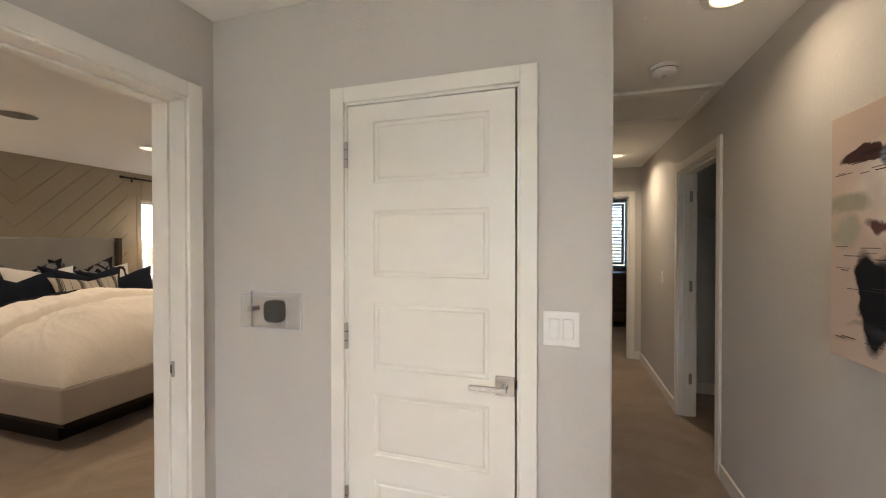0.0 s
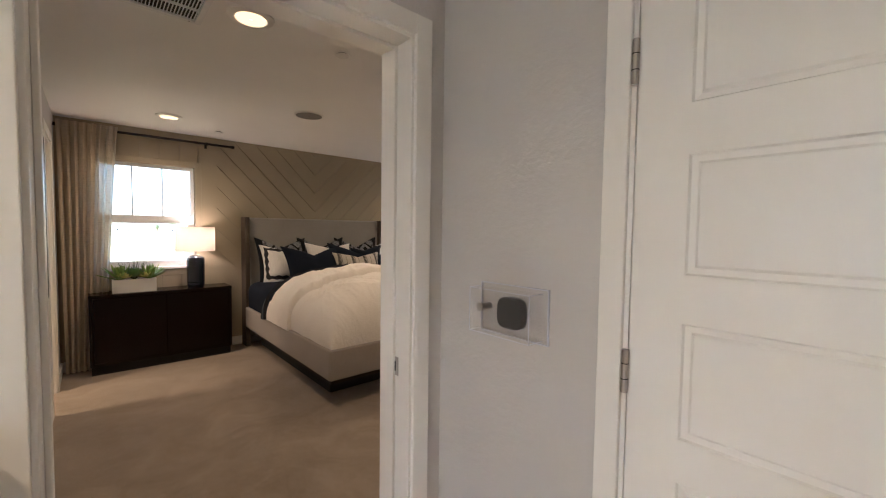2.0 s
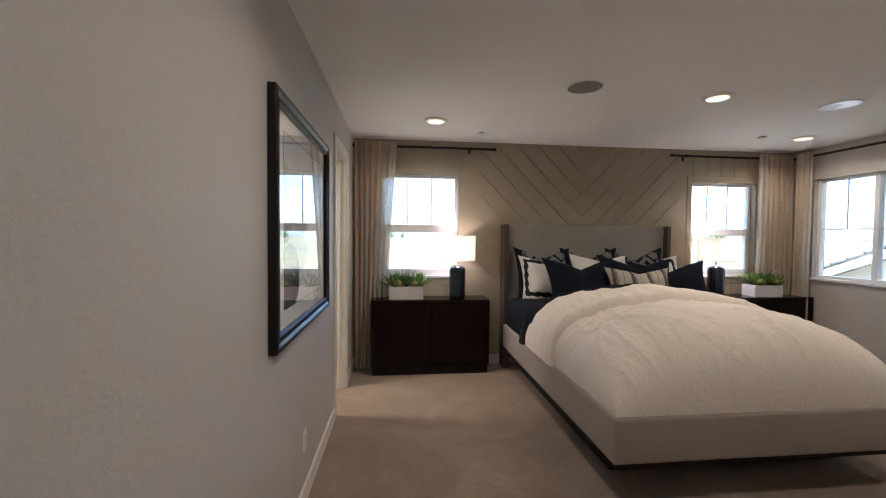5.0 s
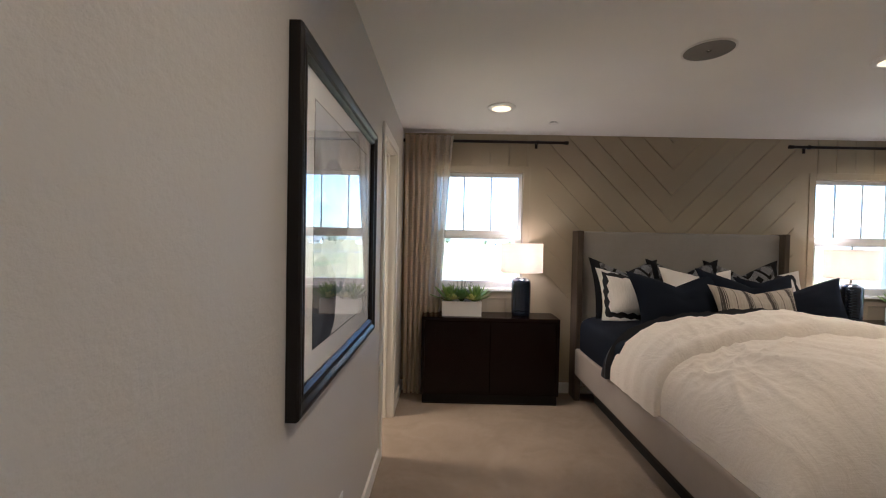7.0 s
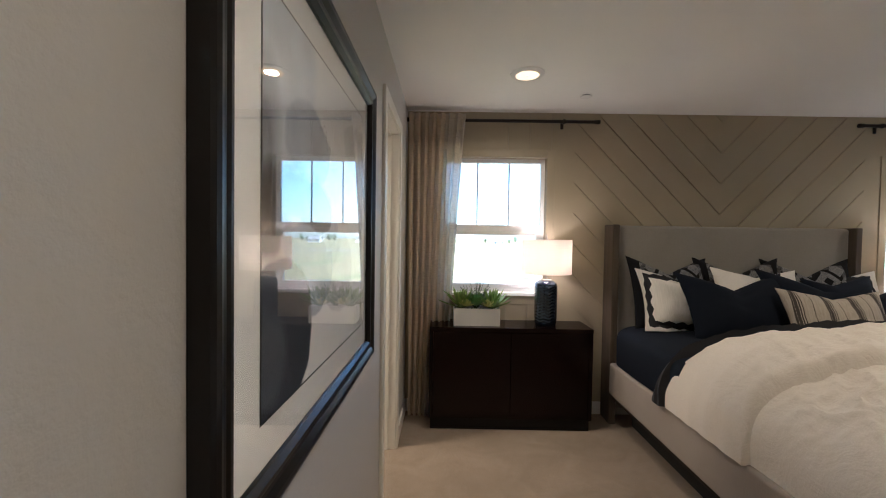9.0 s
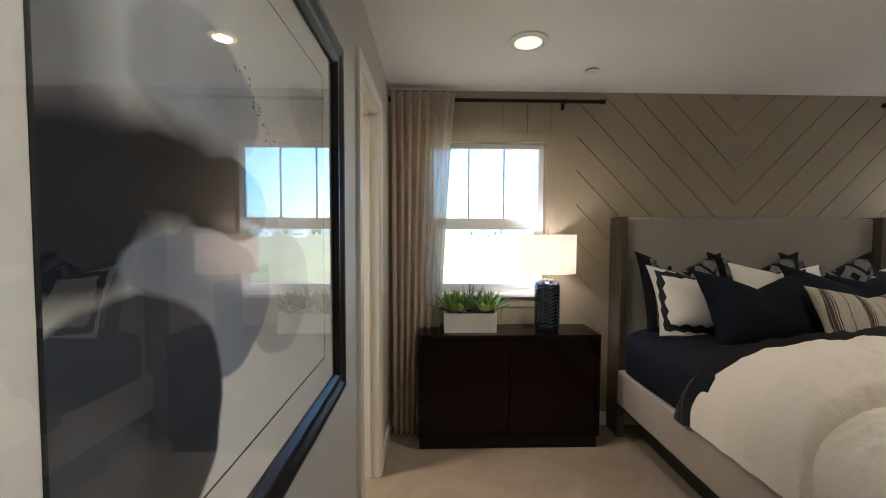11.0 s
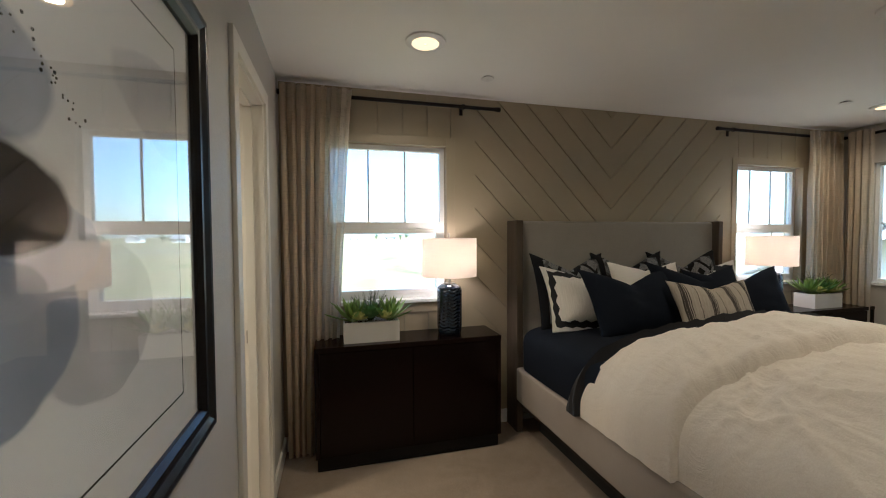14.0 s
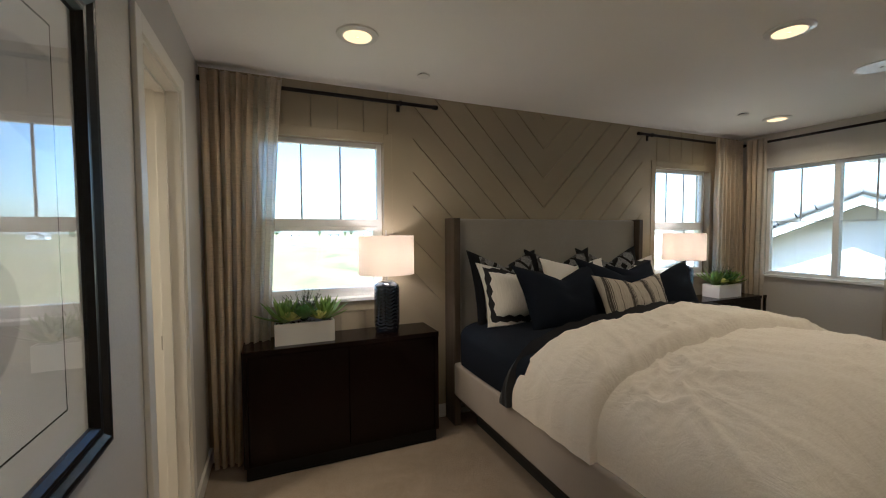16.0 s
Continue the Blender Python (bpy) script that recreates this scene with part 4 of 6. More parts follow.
def centred(m):
    """Patterns are laid out from the cover's middle, its origin lies at the lower edge."""
    for nd in m.node_tree.nodes:
        if nd.type == "TEX_COORD":
            tc = nd
            for lk in list(tc.outputs["Object"].links):
                if lk.to_node.type == "SEPXYZ":
                    mp = m.node_tree.nodes.new("ShaderNodeMapping")
                    mp.inputs["Location"].default_value = (0, 0, -m["half"])
                    to = lk.to_socket
                    m.node_tree.links.new(tc.outputs["Object"], mp.inputs["Vector"])
                    m.node_tree.links.new(mp.outputs["Vector"], to)
    return m


def made_for(m, half):
    m["half"] = half
    return centred(m)


ZT = 0.775
cushion("euro_sham", 0.58, 0.56, 0.17, made_for(patterned_sham(0.58, 0.56), 0.28), "black and grey diamond-patterned square pillow against the headboard", "patterned pillows",
        [(-5.32, 2.10, ZT - 0.03, 14, 4), (-5.32, 2.62, ZT - 0.03, 14, -2), (-5.32, 3.13, ZT - 0.03, 13, -4)], chop=0.17)
cushion("pillow_sham", 0.74, 0.46, 0.18, made_for(banded_sham(0.74, 0.46), 0.23), "white pillow sham with a dark band near its edge", "white shams",
        [(-5.17, 2.17, ZT - 0.02, 24, 6, 3), (-5.19, 3.20, ZT - 0.01, 24, -5, -2)], chop=0.10, flange=0.05)
cushion("pillow", 0.60, 0.46, 0.16, M["sheet"], "plain white pillow behind the navy cushions", "white pillows", [(-5.18, 2.66, ZT + 0.01, 20, 2, 1)], chop=0.10)
cushion("cushion", 0.72, 0.47, 0.18, M["navy"], "plain navy linen cushion with dented top", "navy cushions",
        [(-5.00, 2.40, ZT - 0.01, 24, 5, -2), (-5.04, 2.98, ZT + 0.0, 24, 0, 3), (-4.98, 3.30, ZT - 0.03, 26, -7, 2)], chop=0.20)
cushion("lumbar_cushion", 0.60, 0.35, 0.15, made_for(striped_cloth(), 0.175), "oatmeal linen lumbar cushion with charcoal stripes", "", [(-4.85, 2.88, ZT + 0.02, 26, -2, 2)], chop=0.14)


# ---------------------------------------------------------------- bedroom: nightstands and what stands on them
NS = 0.757


def nightstand(yc):
    y0, y1 = yc - 0.597, yc + 0.597
    n = thing("nightstand", (-5.42, yc, 0), "dark espresso two-door nightstand on black base", "nightstand", "nightstands")
    part("top", box(-5.605, -5.300, y0, y1, NS - 0.032, NS, 0.003), M["espresso"], n, "dark wood top")
    part("side_panel", box(-5.60, -5.303, y0 + 0.001, y0 + 0.028, 0.085, NS - 0.032, 0.002), M["espresso"], n)
    part("side_panel", box(-5.60, -5.303, y1 - 0.028, y1 - 0.001, 0.085, NS - 0.032, 0.002), M["espresso"], n)
    part("back_panel", box(-5.60, -5.585, y0 + 0.028, y1 - 0.028, 0.085, NS - 0.032), M["espresso"], n)
    part("bottom_panel", box(-5.585, -5.315, y0 + 0.028, y1 - 0.028, 0.085, 0.11), M["espresso"], n)
    for a, b in ((y0 + 0.030, yc - 0.002), (yc + 0.002, y1 - 0.030)):
        part("door", box(-5.330, -5.307, a, b, 0.114, NS - 0.036, 0.002), M["espresso"], n)
    part("base", box(-5.58, -5.325, y0 + 0.012, y1 - 0.012, 0.0, 0.085, 0.002), M["black_metal"], n, "black recessed base")
    part("base_rail", box(-5.325, -5.319, y0 + 0.02, y1 - 0.02, 0.004, 0.014), M["black_metal"], n)
    return n


ns_a = nightstand(0.915)
ns_b = copy_thing(ns_a, pose(-5.42, 4.60, 0))


def glaze():
    m, n, l, p = material("navy_glaze")
    t = noise_tex(n, l, 9, 4)
    r = ramp(n, 0.3, 0.7, (0.0035, 0.0075, 0.018), (0.009, 0.020, 0.042))
    l.new(t.outputs["Fac"], r.inputs["Fac"])
    l.new(r.outputs["Color"], p.inputs["Base Color"])
    p.inputs["Roughness"].default_value = 0.14
    p.inputs["Coat Weight"].default_value = 0.6
    return m


M["glaze"] = glaze()


def table_lamp(x, y):
    lamp = thing("table_lamp", (x, y, NS), "navy scalloped ceramic table lamp with white drum shade, lit", "lamp", "table lamps")
    prof = [(0.066, 0.0), (0.077, 0.006), (0.081, 0.02)]
    prof += [(0.081 + (0.003 if 0.05 < z < 0.3 else 0), z) for z in [0.02 + k * 0.005 for k in range(1, 60)]]
    prof += [(0.070, 0.325), (0.052, 0.338), (0.030, 0.341)]

    def wave(a, z):
        if z < 0.03 or z > 0.315:
            return 0.0
        ph = z / 0.0235 + 0.35 * math.cos(8 * a)
        return 0.0045 * (1 - 2 * abs((ph % 1.0) - 0.5)) ** 0.8 - 0.002
    part("body", lathe(prof, 64, wave), M["glaze"], lamp, "glossy navy ceramic body with scalloped ridges", True, world=False)
    part("cap", lathe([(0.040, 0.339), (0.040, 0.345), (0.012, 0.349)], 32), M["nickel"], lamp, "nickel cap", True, world=False)
    part("neck", rod((0, 0, 0.345), (0, 0, 0.46), 0.009), M["nickel"], lamp, "nickel neck", True, world=False)
    part("socket", rod((0, 0, 0.40), (0, 0, 0.455), 0.016), M["white_gloss"], lamp, "", True, world=False)
    sh = bmesh.new()
    ro, ri, z0, z1, sg = 0.185, 0.1825, 0.392, 0.648, 64
    rings = []
    for r, z in ((ro, z0), (ro, z1), (ri, z1), (ri, z0)):
        rings.append([sh.verts.new((r * math.cos(2 * math.pi * k / sg), r * math.sin(2 * math.pi * k / sg), z)) for k in range(sg)])
    for q in range(4):
        a, b = rings[q], rings[(q + 1) % 4]
        for k in range(sg):
            sh.faces.new((a[k], a[(k + 1) % sg], b[(k + 1) % sg], b[k]))
    shade = part("shade", sh, M["shade"], lamp, "white linen drum shade", True, world=False)
    sp = bmesh.new()
    for k in range(3):
        a = 2 * math.pi * k / 3 + 0.4
        add_rod(sp, (0, 0, 0.640), (0.183 * math.cos(a), 0.183 * math.sin(a), 0.640), 0.002, seg=6)
    part("spider", sp, M["nickel"], shade, "", world=False)
    part("finial", rod((0, 0, 0.635), (0, 0, 0.685), 0.007, 0.005), M["nickel"], lamp, "nickel finial", True, world=False)
    return lamp


lamp_a = table_lamp(LAMP_A[0], LAMP_A[1])
lamp_b = copy_thing(lamp_a, pose(LAMP_B[0], LAMP_B[1], NS))


# ---- succulents
def leaf_material(name, a, b):
    m, n, l, p = material(name)
    g = n.new("ShaderNodeNewGeometry")
    t = noise_tex(n, l, 60, 3)
    r = ramp(n, 0.0, 1.0, a, b)
    l.new(calc(n, l, "MULTIPLY_ADD", t.outputs["Fac"], 0.5, calc(n, l, "MULTIPLY", g.outputs["Random Per Island"], 0.6)), r.inputs["Fac"])
    l.new(r.outputs["Color"], p.inputs["Base Color"])
    p.inputs["Roughness"].default_value = 0.45
    p.inputs["Subsurface Weight"].default_value = 0.0
    return m


M["agave"] = leaf_material("agave_green", (0.08, 0.18, 0.03), (0.32, 0.45, 0.11))
M["echeveria"] = leaf_material("deep_green_succulent", (0.04, 0.13, 0.035), (0.13, 0.27, 0.075))
M["lime"] = leaf_material("lime_succulent", (0.40, 0.42, 0.11), (0.66, 0.66, 0.24))
M["sprig"] = leaf_material("fine_sprig_green", (0.03, 0.06, 0.025), (0.09, 0.13, 0.05))


def add_leaf(bm, at, az, el, length, width, thick, curve, belly=0.35):
    """A thick pointed leaf: diamond sections along a rising, bending spine."""
    d = Vector((math.cos(az), math.sin(az), 0))
    side = Vector((-math.sin(az), math.cos(az), 0))
    p, e, prev = Vector(at), el, None
    n = 5
    for k in range(n + 1):
        t = k / n
        w = width * max(0.0, (1 - ((t - belly) / (1 - belly)) ** 2 if t > belly else 0.55 + 0.45 * t / belly))
        up = (d * -math.sin(e) + Vector((0, 0, 1)) * math.cos(e))
        if k == n:
            tip = bm.verts.new(p)
            for q in range(4):
                bm.faces.new((prev[q], prev[(q + 1) % 4], tip))
            break
        ring = [bm.verts.new(p + side * w / 2 + up * thick * 0.3), bm.verts.new(p + up * thick * 0.1), bm.verts.new(p - side * w / 2 + up * thick * 0.3), bm.verts.new(p - up * thick * 0.6)]
        if prev:
            for q in range(4):
                bm.faces.new((prev[q], prev[(q + 1) % 4], ring[(q + 1) % 4], ring[q]))
        else:
            bm.faces.new(list(reversed(ring)))
        prev = ring
        p = p + (d * math.cos(e) + Vector((0, 0, 1)) * math.sin(e)) * length / n
        e += curve / n


def rosette(at, n, length, width, thick, el0, el1, curve, rng):
    bm = bmesh.new()
    for k in range(n):
        t = k / (n - 1)
        az = k * 2.39996 + rng.uniform(-0.15, 0.15)
        add_leaf(bm, at, az, el0 + (el1 - el0) * t + rng.uniform(-0.08, 0.08), length * (1 - 0.35 * t) * rng.uniform(0.88, 1.1), width * rng.uniform(0.9, 1.1), thick, curve * rng.uniform(0.6, 1.3))
    return bm


def sprig_bush(at, n, height, rng):
    bm = bmesh.new()
    for k in range(n):
        az, el = rng.uniform(0, 6.28), rng.uniform(0.7, 1.4)
        d = Vector((math.cos(az) * math.cos(el), math.sin(az) * math.cos(el), math.sin(el)))
        ln = height * rng.uniform(0.7, 1.1)
        base = Vector(at)
        add_rod(bm, base, base + d * ln, 0.0014, 0.0008, 5)
        for q in range(9):
            t = 0.3 + 0.7 * q / 9
            add_leaf(bm, base + d * ln * t, q * 2.4 + az, el * 0.4 + 0.2, 0.022 * (1.15 - 0.5 * t), 0.0045, 0.0015, 0.2)
    return bm


def planter(x, y, seed):
    rng = random.Random(seed)
    pl = thing("succulent_planter", (x, y, NS), "white rectangular planter box with mixed green succulents", "plant", "succulent planters")
    W, D, H = 0.345, 0.17, 0.128
    bm = solid_grid([-D / 2, -D / 2 + 0.009, D / 2 - 0.009, D / 2], [-W / 2, -W / 2 + 0.009, W / 2 - 0.009, W / 2], [0, 0.012, H],
                    lambda a, b, c: c < 0.012 or abs(a) > D / 2 - 0.009 or abs(b) > W / 2 - 0.009)
    part("box", bm, M["white_gloss"], pl, "white lacquered box", world=False)
    part("soil", box(-D / 2 + 0.009, D / 2 - 0.009, -W / 2 + 0.009, W / 2 - 0.009, 0.012, H - 0.02), M["soil"], pl, "", world=False)
    pb = bmesh.new()
    for k in range(150):
        r = rng.uniform(0.004, 0.0075)
        bmesh.ops.create_icosphere(pb, subdivisions=1, radius=r, matrix=Matrix.Translation((rng.uniform(-D / 2 + 0.016, D / 2 - 0.016), rng.uniform(-W / 2 + 0.016, W / 2 - 0.016), H - 0.019 + rng.uniform(0, 0.006)))
                                   @ Matrix.Diagonal((1, 1.2, 0.7, 1)))
    tagged(part("pebbles", pb, M["pebble"], pl, "white pebbles", True, world=False), kind="stuff")
    z = H - 0.02
    for q in (-0.115, 0.118):
        part("agave", rosette((0.0, q, z + 0.014), 34, 0.205, 0.040, 0.010, 0.28, 1.40, 0.25, rng), M["agave"], pl, "spiky green agave", True, world=False)
    part("sprigs", sprig_bush((-0.03, 0.0, z), 46, 0.215, rng), M["sprig"], pl, "fine-leaved green sprigs", True, world=False)
    part("echeveria", rosette((0.035, -0.005, z + 0.04), 30, 0.125, 0.064, 0.011, 0.25, 1.3, 0.6, rng), M["echeveria"], pl, "deep green rosette succulent", True, world=False)
    for q in (-0.075, 0.082):
        part("lime_succulent", rosette((0.058, q, z + 0.036), 34, 0.074, 0.032, 0.008, 0.1, 1.4, 0.6, rng), M["lime"], pl, "pale lime rosette succulent", True, world=False)
    return pl


planter_a = planter(-5.445, 0.665, 3)
planter_b = planter(-5.445, 4.70, 8)

# ---------------------------------------------------------------- bedroom: drapes and rods


def drape(name, along, s0, s1, off, z0, z1, folds, backlit_from, taper, label, depth=0.032, seed=0):
    """A pleated panel hung from a rod. along: the axis of its rod; s0, s1: its ends on that axis at the top; off: its
    place across it;
    backlit_from: the stretch (u0, u1) of the width drawn as lit from behind; taper(t): (start, end) shifts at height t,
    0 at the floor and 1 at the rod."""
    c = thing(name, (off, (s0 + s1) / 2, z0) if along == "y" else ((s0 + s1) / 2, off, z0), label, "curtain", "linen drapes")

    def stretch(u0, u1):
        def fn(v, u):
            uu = u0 + (u1 - u0) * u
            a, b = taper(v)
            s = (s0 + a) + (s1 + b - s0 - a) * uu
            amp = depth * (0.75 + 0.35 * noise.noise(Vector((uu * 4 + seed, 0, 1)))) * (0.55 + 0.45 * min(1, (1 - v) * 5 + 0.35))
            ph = uu * folds * 2 * math.pi + 0.9 * noise.noise(Vector((uu * 3, v * 1.5, seed)))
            w = amp * math.sin(ph) + 0.3 * amp * math.sin(2.1 * ph + 1 + v)
            s += 0.25 * amp * math.cos(ph * 2)
            w += 0.012 * noise.noise(Vector((uu * 9, v * 5, seed + 4)))
            z = z0 + (z1 - z0) * v
            p = (off + w, s, z) if along == "y" else (s, off + w, z)
            g = math.cos(ph) * amp * folds * 2 * math.pi / max(0.05, abs(s1 - s0))
            n = Vector((1, -g, 0)).normalized() if along == "y" else Vector((-g, 1, 0)).normalized()
            return p, n
        return sheet(40, max(10, int(folds * 14 * (u1 - u0))), fn, 0.0022)
    u0, u1 = backlit_from
    if u0 > 0:
        part("panel", stretch(0, u0), M["drape"], c, "beige linen panel", True)
    if u1 < 1:
        part("panel", stretch(u1, 1), M["drape"], c, "beige linen panel", True)
    # this stretch imitates the glow where the window lies behind
    part("backlit_edge", stretch(u0, u1), M["backlit"], c, "paler, clearer edge that imitates window glow", True)
    return c


def keep(v):
    return (0.0, 0.0)


def swept(v):
    # the free edge draws in evenly from the rod down to the carpet
    return (0.02 * (1 - v), -0.14 * (1 - v) ** 0.8)


ROD_Z = 2.335
drape("drape", "y", 0.125, 0.565, -5.523, 0.012, 2.372, 7, (0.66, 1.0), swept, "beige linen drape with backlit leading edge beside the window", seed=1)
drape("drape", "y", 4.68, 5.13, -5.523, 0.012, 2.372, 7, (0.0, 0.24), keep, "beige linen drape with backlit leading edge in the corner", seed=5)
drape("drape", "x", -5.50, -5.30, 5.122, 0.012, 2.368, 4, (0.55, 1.0), keep, "narrow beige linen drape stacked in the corner", seed=9, depth=0.025)
drape("drape", "x", -4.43, -3.98, 5.118, 0.012, 2.368, 7, (0.0, 0.28), keep, "beige linen drape with backlit leading edge reaching the carpet", seed=12)


def curtain_rod(a, b, brackets, wall, label):
    a, b = Vector(a), Vector(b)
    r = thing("curtain_rod", tuple((a + b) / 2), label, "curtain rod", "curtain rods")
    d = (b - a).normalized()
    part("rod", rod(a, b, 0.0125, seg=20), M["black_metal"], r, "", True)
    for e, s in ((a, -1), (b, 1)):
        part("finial", rod(e, e + d * s * 0.035, 0.0165, seg=20), M["black_metal"], r, "", True)
    for t in brackets:
        p = a + (b - a) * t
        bm = bmesh.new()
        q = Vector(wall) * 1.0
        foot = p + q
        add_rod(bm, p, foot, 0.007, seg=10)
        add_rod(bm, p + d * -0.008, p + d * 0.008, 0.018, seg=20)
        add_box(bm, foot.x - (0.004 if abs(q.x) > 0 else 0.012), foot.x + (0.004 if abs(q.x) > 0 else 0.012), foot.y - (0.004 if abs(q.y) > 0 else 0.012), foot.y + (0.004 if abs(q.y) > 0 else 0.012),
                foot.z - 0.045, foot.z + 0.02, 0.002)
        part("bracket", bm, M["black_metal"], r, "", True)
    return r


curtain_rod((-5.572, 0.14, ROD_Z), (-5.572, 1.585, ROD_Z), (0.83,), (-0.056, 0, 0), "black iron curtain rod with end cap")
curtain_rod((-5.572, 3.675, ROD_Z), (-5.572, 5.15, ROD_Z), (0.10,), (-0.056, 0, 0), "black iron curtain rod with end cap")
curtain_rod((-5.54, 5.165, ROD_Z - 0.004), (-3.95, 5.165, ROD_Z - 0.004), (0.93,), (0, 0.064, 0), "black iron curtain rod over the sliding window")

# ---------------------------------------------------------------- ceiling fittings


def downlight(x, y, label="lit recessed downlight with white trim ring"):
    d = thing("recessed_downlight", (x, y, CEIL), label, "ceiling light", "recessed downlights")
    part("trim_ring", lathe([(0.070, -0.012), (0.075, -0.0145), (0.102, -0.008), (0.105, -0.001), (0.07, -0.001)], 48), M["plastic"], d, "white trim ring", True, world=False)
    part("lens", lathe([(0.01, -0.0150), (0.068, -0.0150), (0.0695, -0.0120), (0.01, -0.0120)], 40), M["lens"], d, "glowing warm lens", True, world=False)
    return d


# the fittings at (-2.6, 3.4) and (-0.5, -0.75) are unseen additions
CAN_ALL = CANS + [(0.58, 1.73), (0.50, 4.6), (-0.5, -0.75), (-4.6, -1.1)]
first_can = downlight(*CAN_ALL[0])
for cx, cy in CAN_ALL[1:]:
    copy_thing(first_can, pose(cx, cy, CEIL))


def ceiling_speaker(x, y, mesh="speaker", label="round grey mesh ceiling speaker grille"):
    s = thing("ceiling_speaker", (x, y, CEIL), label, "speaker", "ceiling speakers")
    part("bezel", lathe([(0.113, -0.001), (0.124, -0.001), (0.124, -0.004), (0.119, -0.007), (0.113, -0.006)], 56, ring=True), M["plastic"], s, "", True, world=False)
    part("grille", lathe([(0.01, -0.0065), (0.114, -0.0055), (0.114, -0.001), (0.01, -0.001)], 48), M[mesh], s, "fine mesh grille", True, world=False)
    return s


spk = ceiling_speaker(-3.967, 1.842)
spk_b = ceiling_speaker(-4.06, 3.91, "plastic", "round white mesh ceiling speaker grille")


def sprinkler(x, y):
    s = thing("sprinkler_cover", (x, y, CEIL), "small white round sprinkler cover plate", "sprinkler", "sprinkler covers")
    part("plate", lathe([(0.005, -0.012), (0.038, -0.012), (0.041, -0.009), (0.041, -0.007), (0.005, -0.007)], 32), M["plastic"], s, "", True, world=False)
    part("collar", lathe([(0.030, -0.0072), (0.030, -0.0005), (0.02, -0.0005)], 24), M["black_gap"], s, "", True, world=False)
    return s


sp1 = sprinkler(-5.243, 1.393)
for px, py in ((-2.611, 1.473), (-5.0, 4.2)):
    copy_thing(sp1, pose(px, py, CEIL))

# return-air grille
VX0, VX1, VY0, VY1 = -2.78, -2.16, 0.380, 0.787
vent = thing("ceiling_vent", ((VX0 + VX1) / 2, (VY0 + VY1) / 2, CEIL), "white metal return-air grille over a black backing sheet", "vent")
for a in ((VX0, VX1, VY0, VY0 + 0.028), (VX0, VX1, VY1 - 0.028, VY1), (VX0, VX0 + 0.028, VY0 + 0.028, VY1 - 0.028), (VX1 - 0.028, VX1, VY0 + 0.028, VY1 - 0.028)):
    part("frame", box(*a, CEIL - 0.012, CEIL, 0.003), M["plastic"], vent)
# black sheet flush with the ceiling stands in for the duct's darkness
part("backing", box(VX0 + 0.028, VX1 - 0.028, VY0 + 0.028, VY1 - 0.028, CEIL - 0.002, CEIL), M["black_gap"], vent, "black sheet in place of the unlit duct")
nb = 5
for k in range(1, nb):
    x = VX0 + 0.028 + (VX1 - VX0 - 0.056) * k / nb
    part("cross_bar", box(x - 0.005, x + 0.005, VY0 + 0.028, VY1 - 0.028, CEIL - 0.011, CEIL - 0.003), M["plastic"], vent)
for k in range(26):
    y = VY0 + 0.034 + k * (VY1 - VY0 - 0.068) / 25
    part("slat", box(VX0 + 0.028, VX1 - 0.028, y - 0.0016, y + 0.0016, CEIL - 0.0105, CEIL - 0.0035), M["plastic"], vent)
for sx, sy in ((VX0 + 0.014, VY0 + 0.05), (VX0 + 0.014, VY1 - 0.05), (VX1 - 0.014, VY0 + 0.05), (VX1 - 0.014, VY1 - 0.05)):
    part("screw", rod((sx, sy, CEIL - 0.0135), (sx, sy, CEIL - 0.011), 0.004, seg=10), M["nickel"], vent)

# ---------------------------------------------------------------- bedroom: the framed picture
PX0, PX1, PZ0, PZ1, PY = -4.01, -2.912, 0.937, 1.965, YS


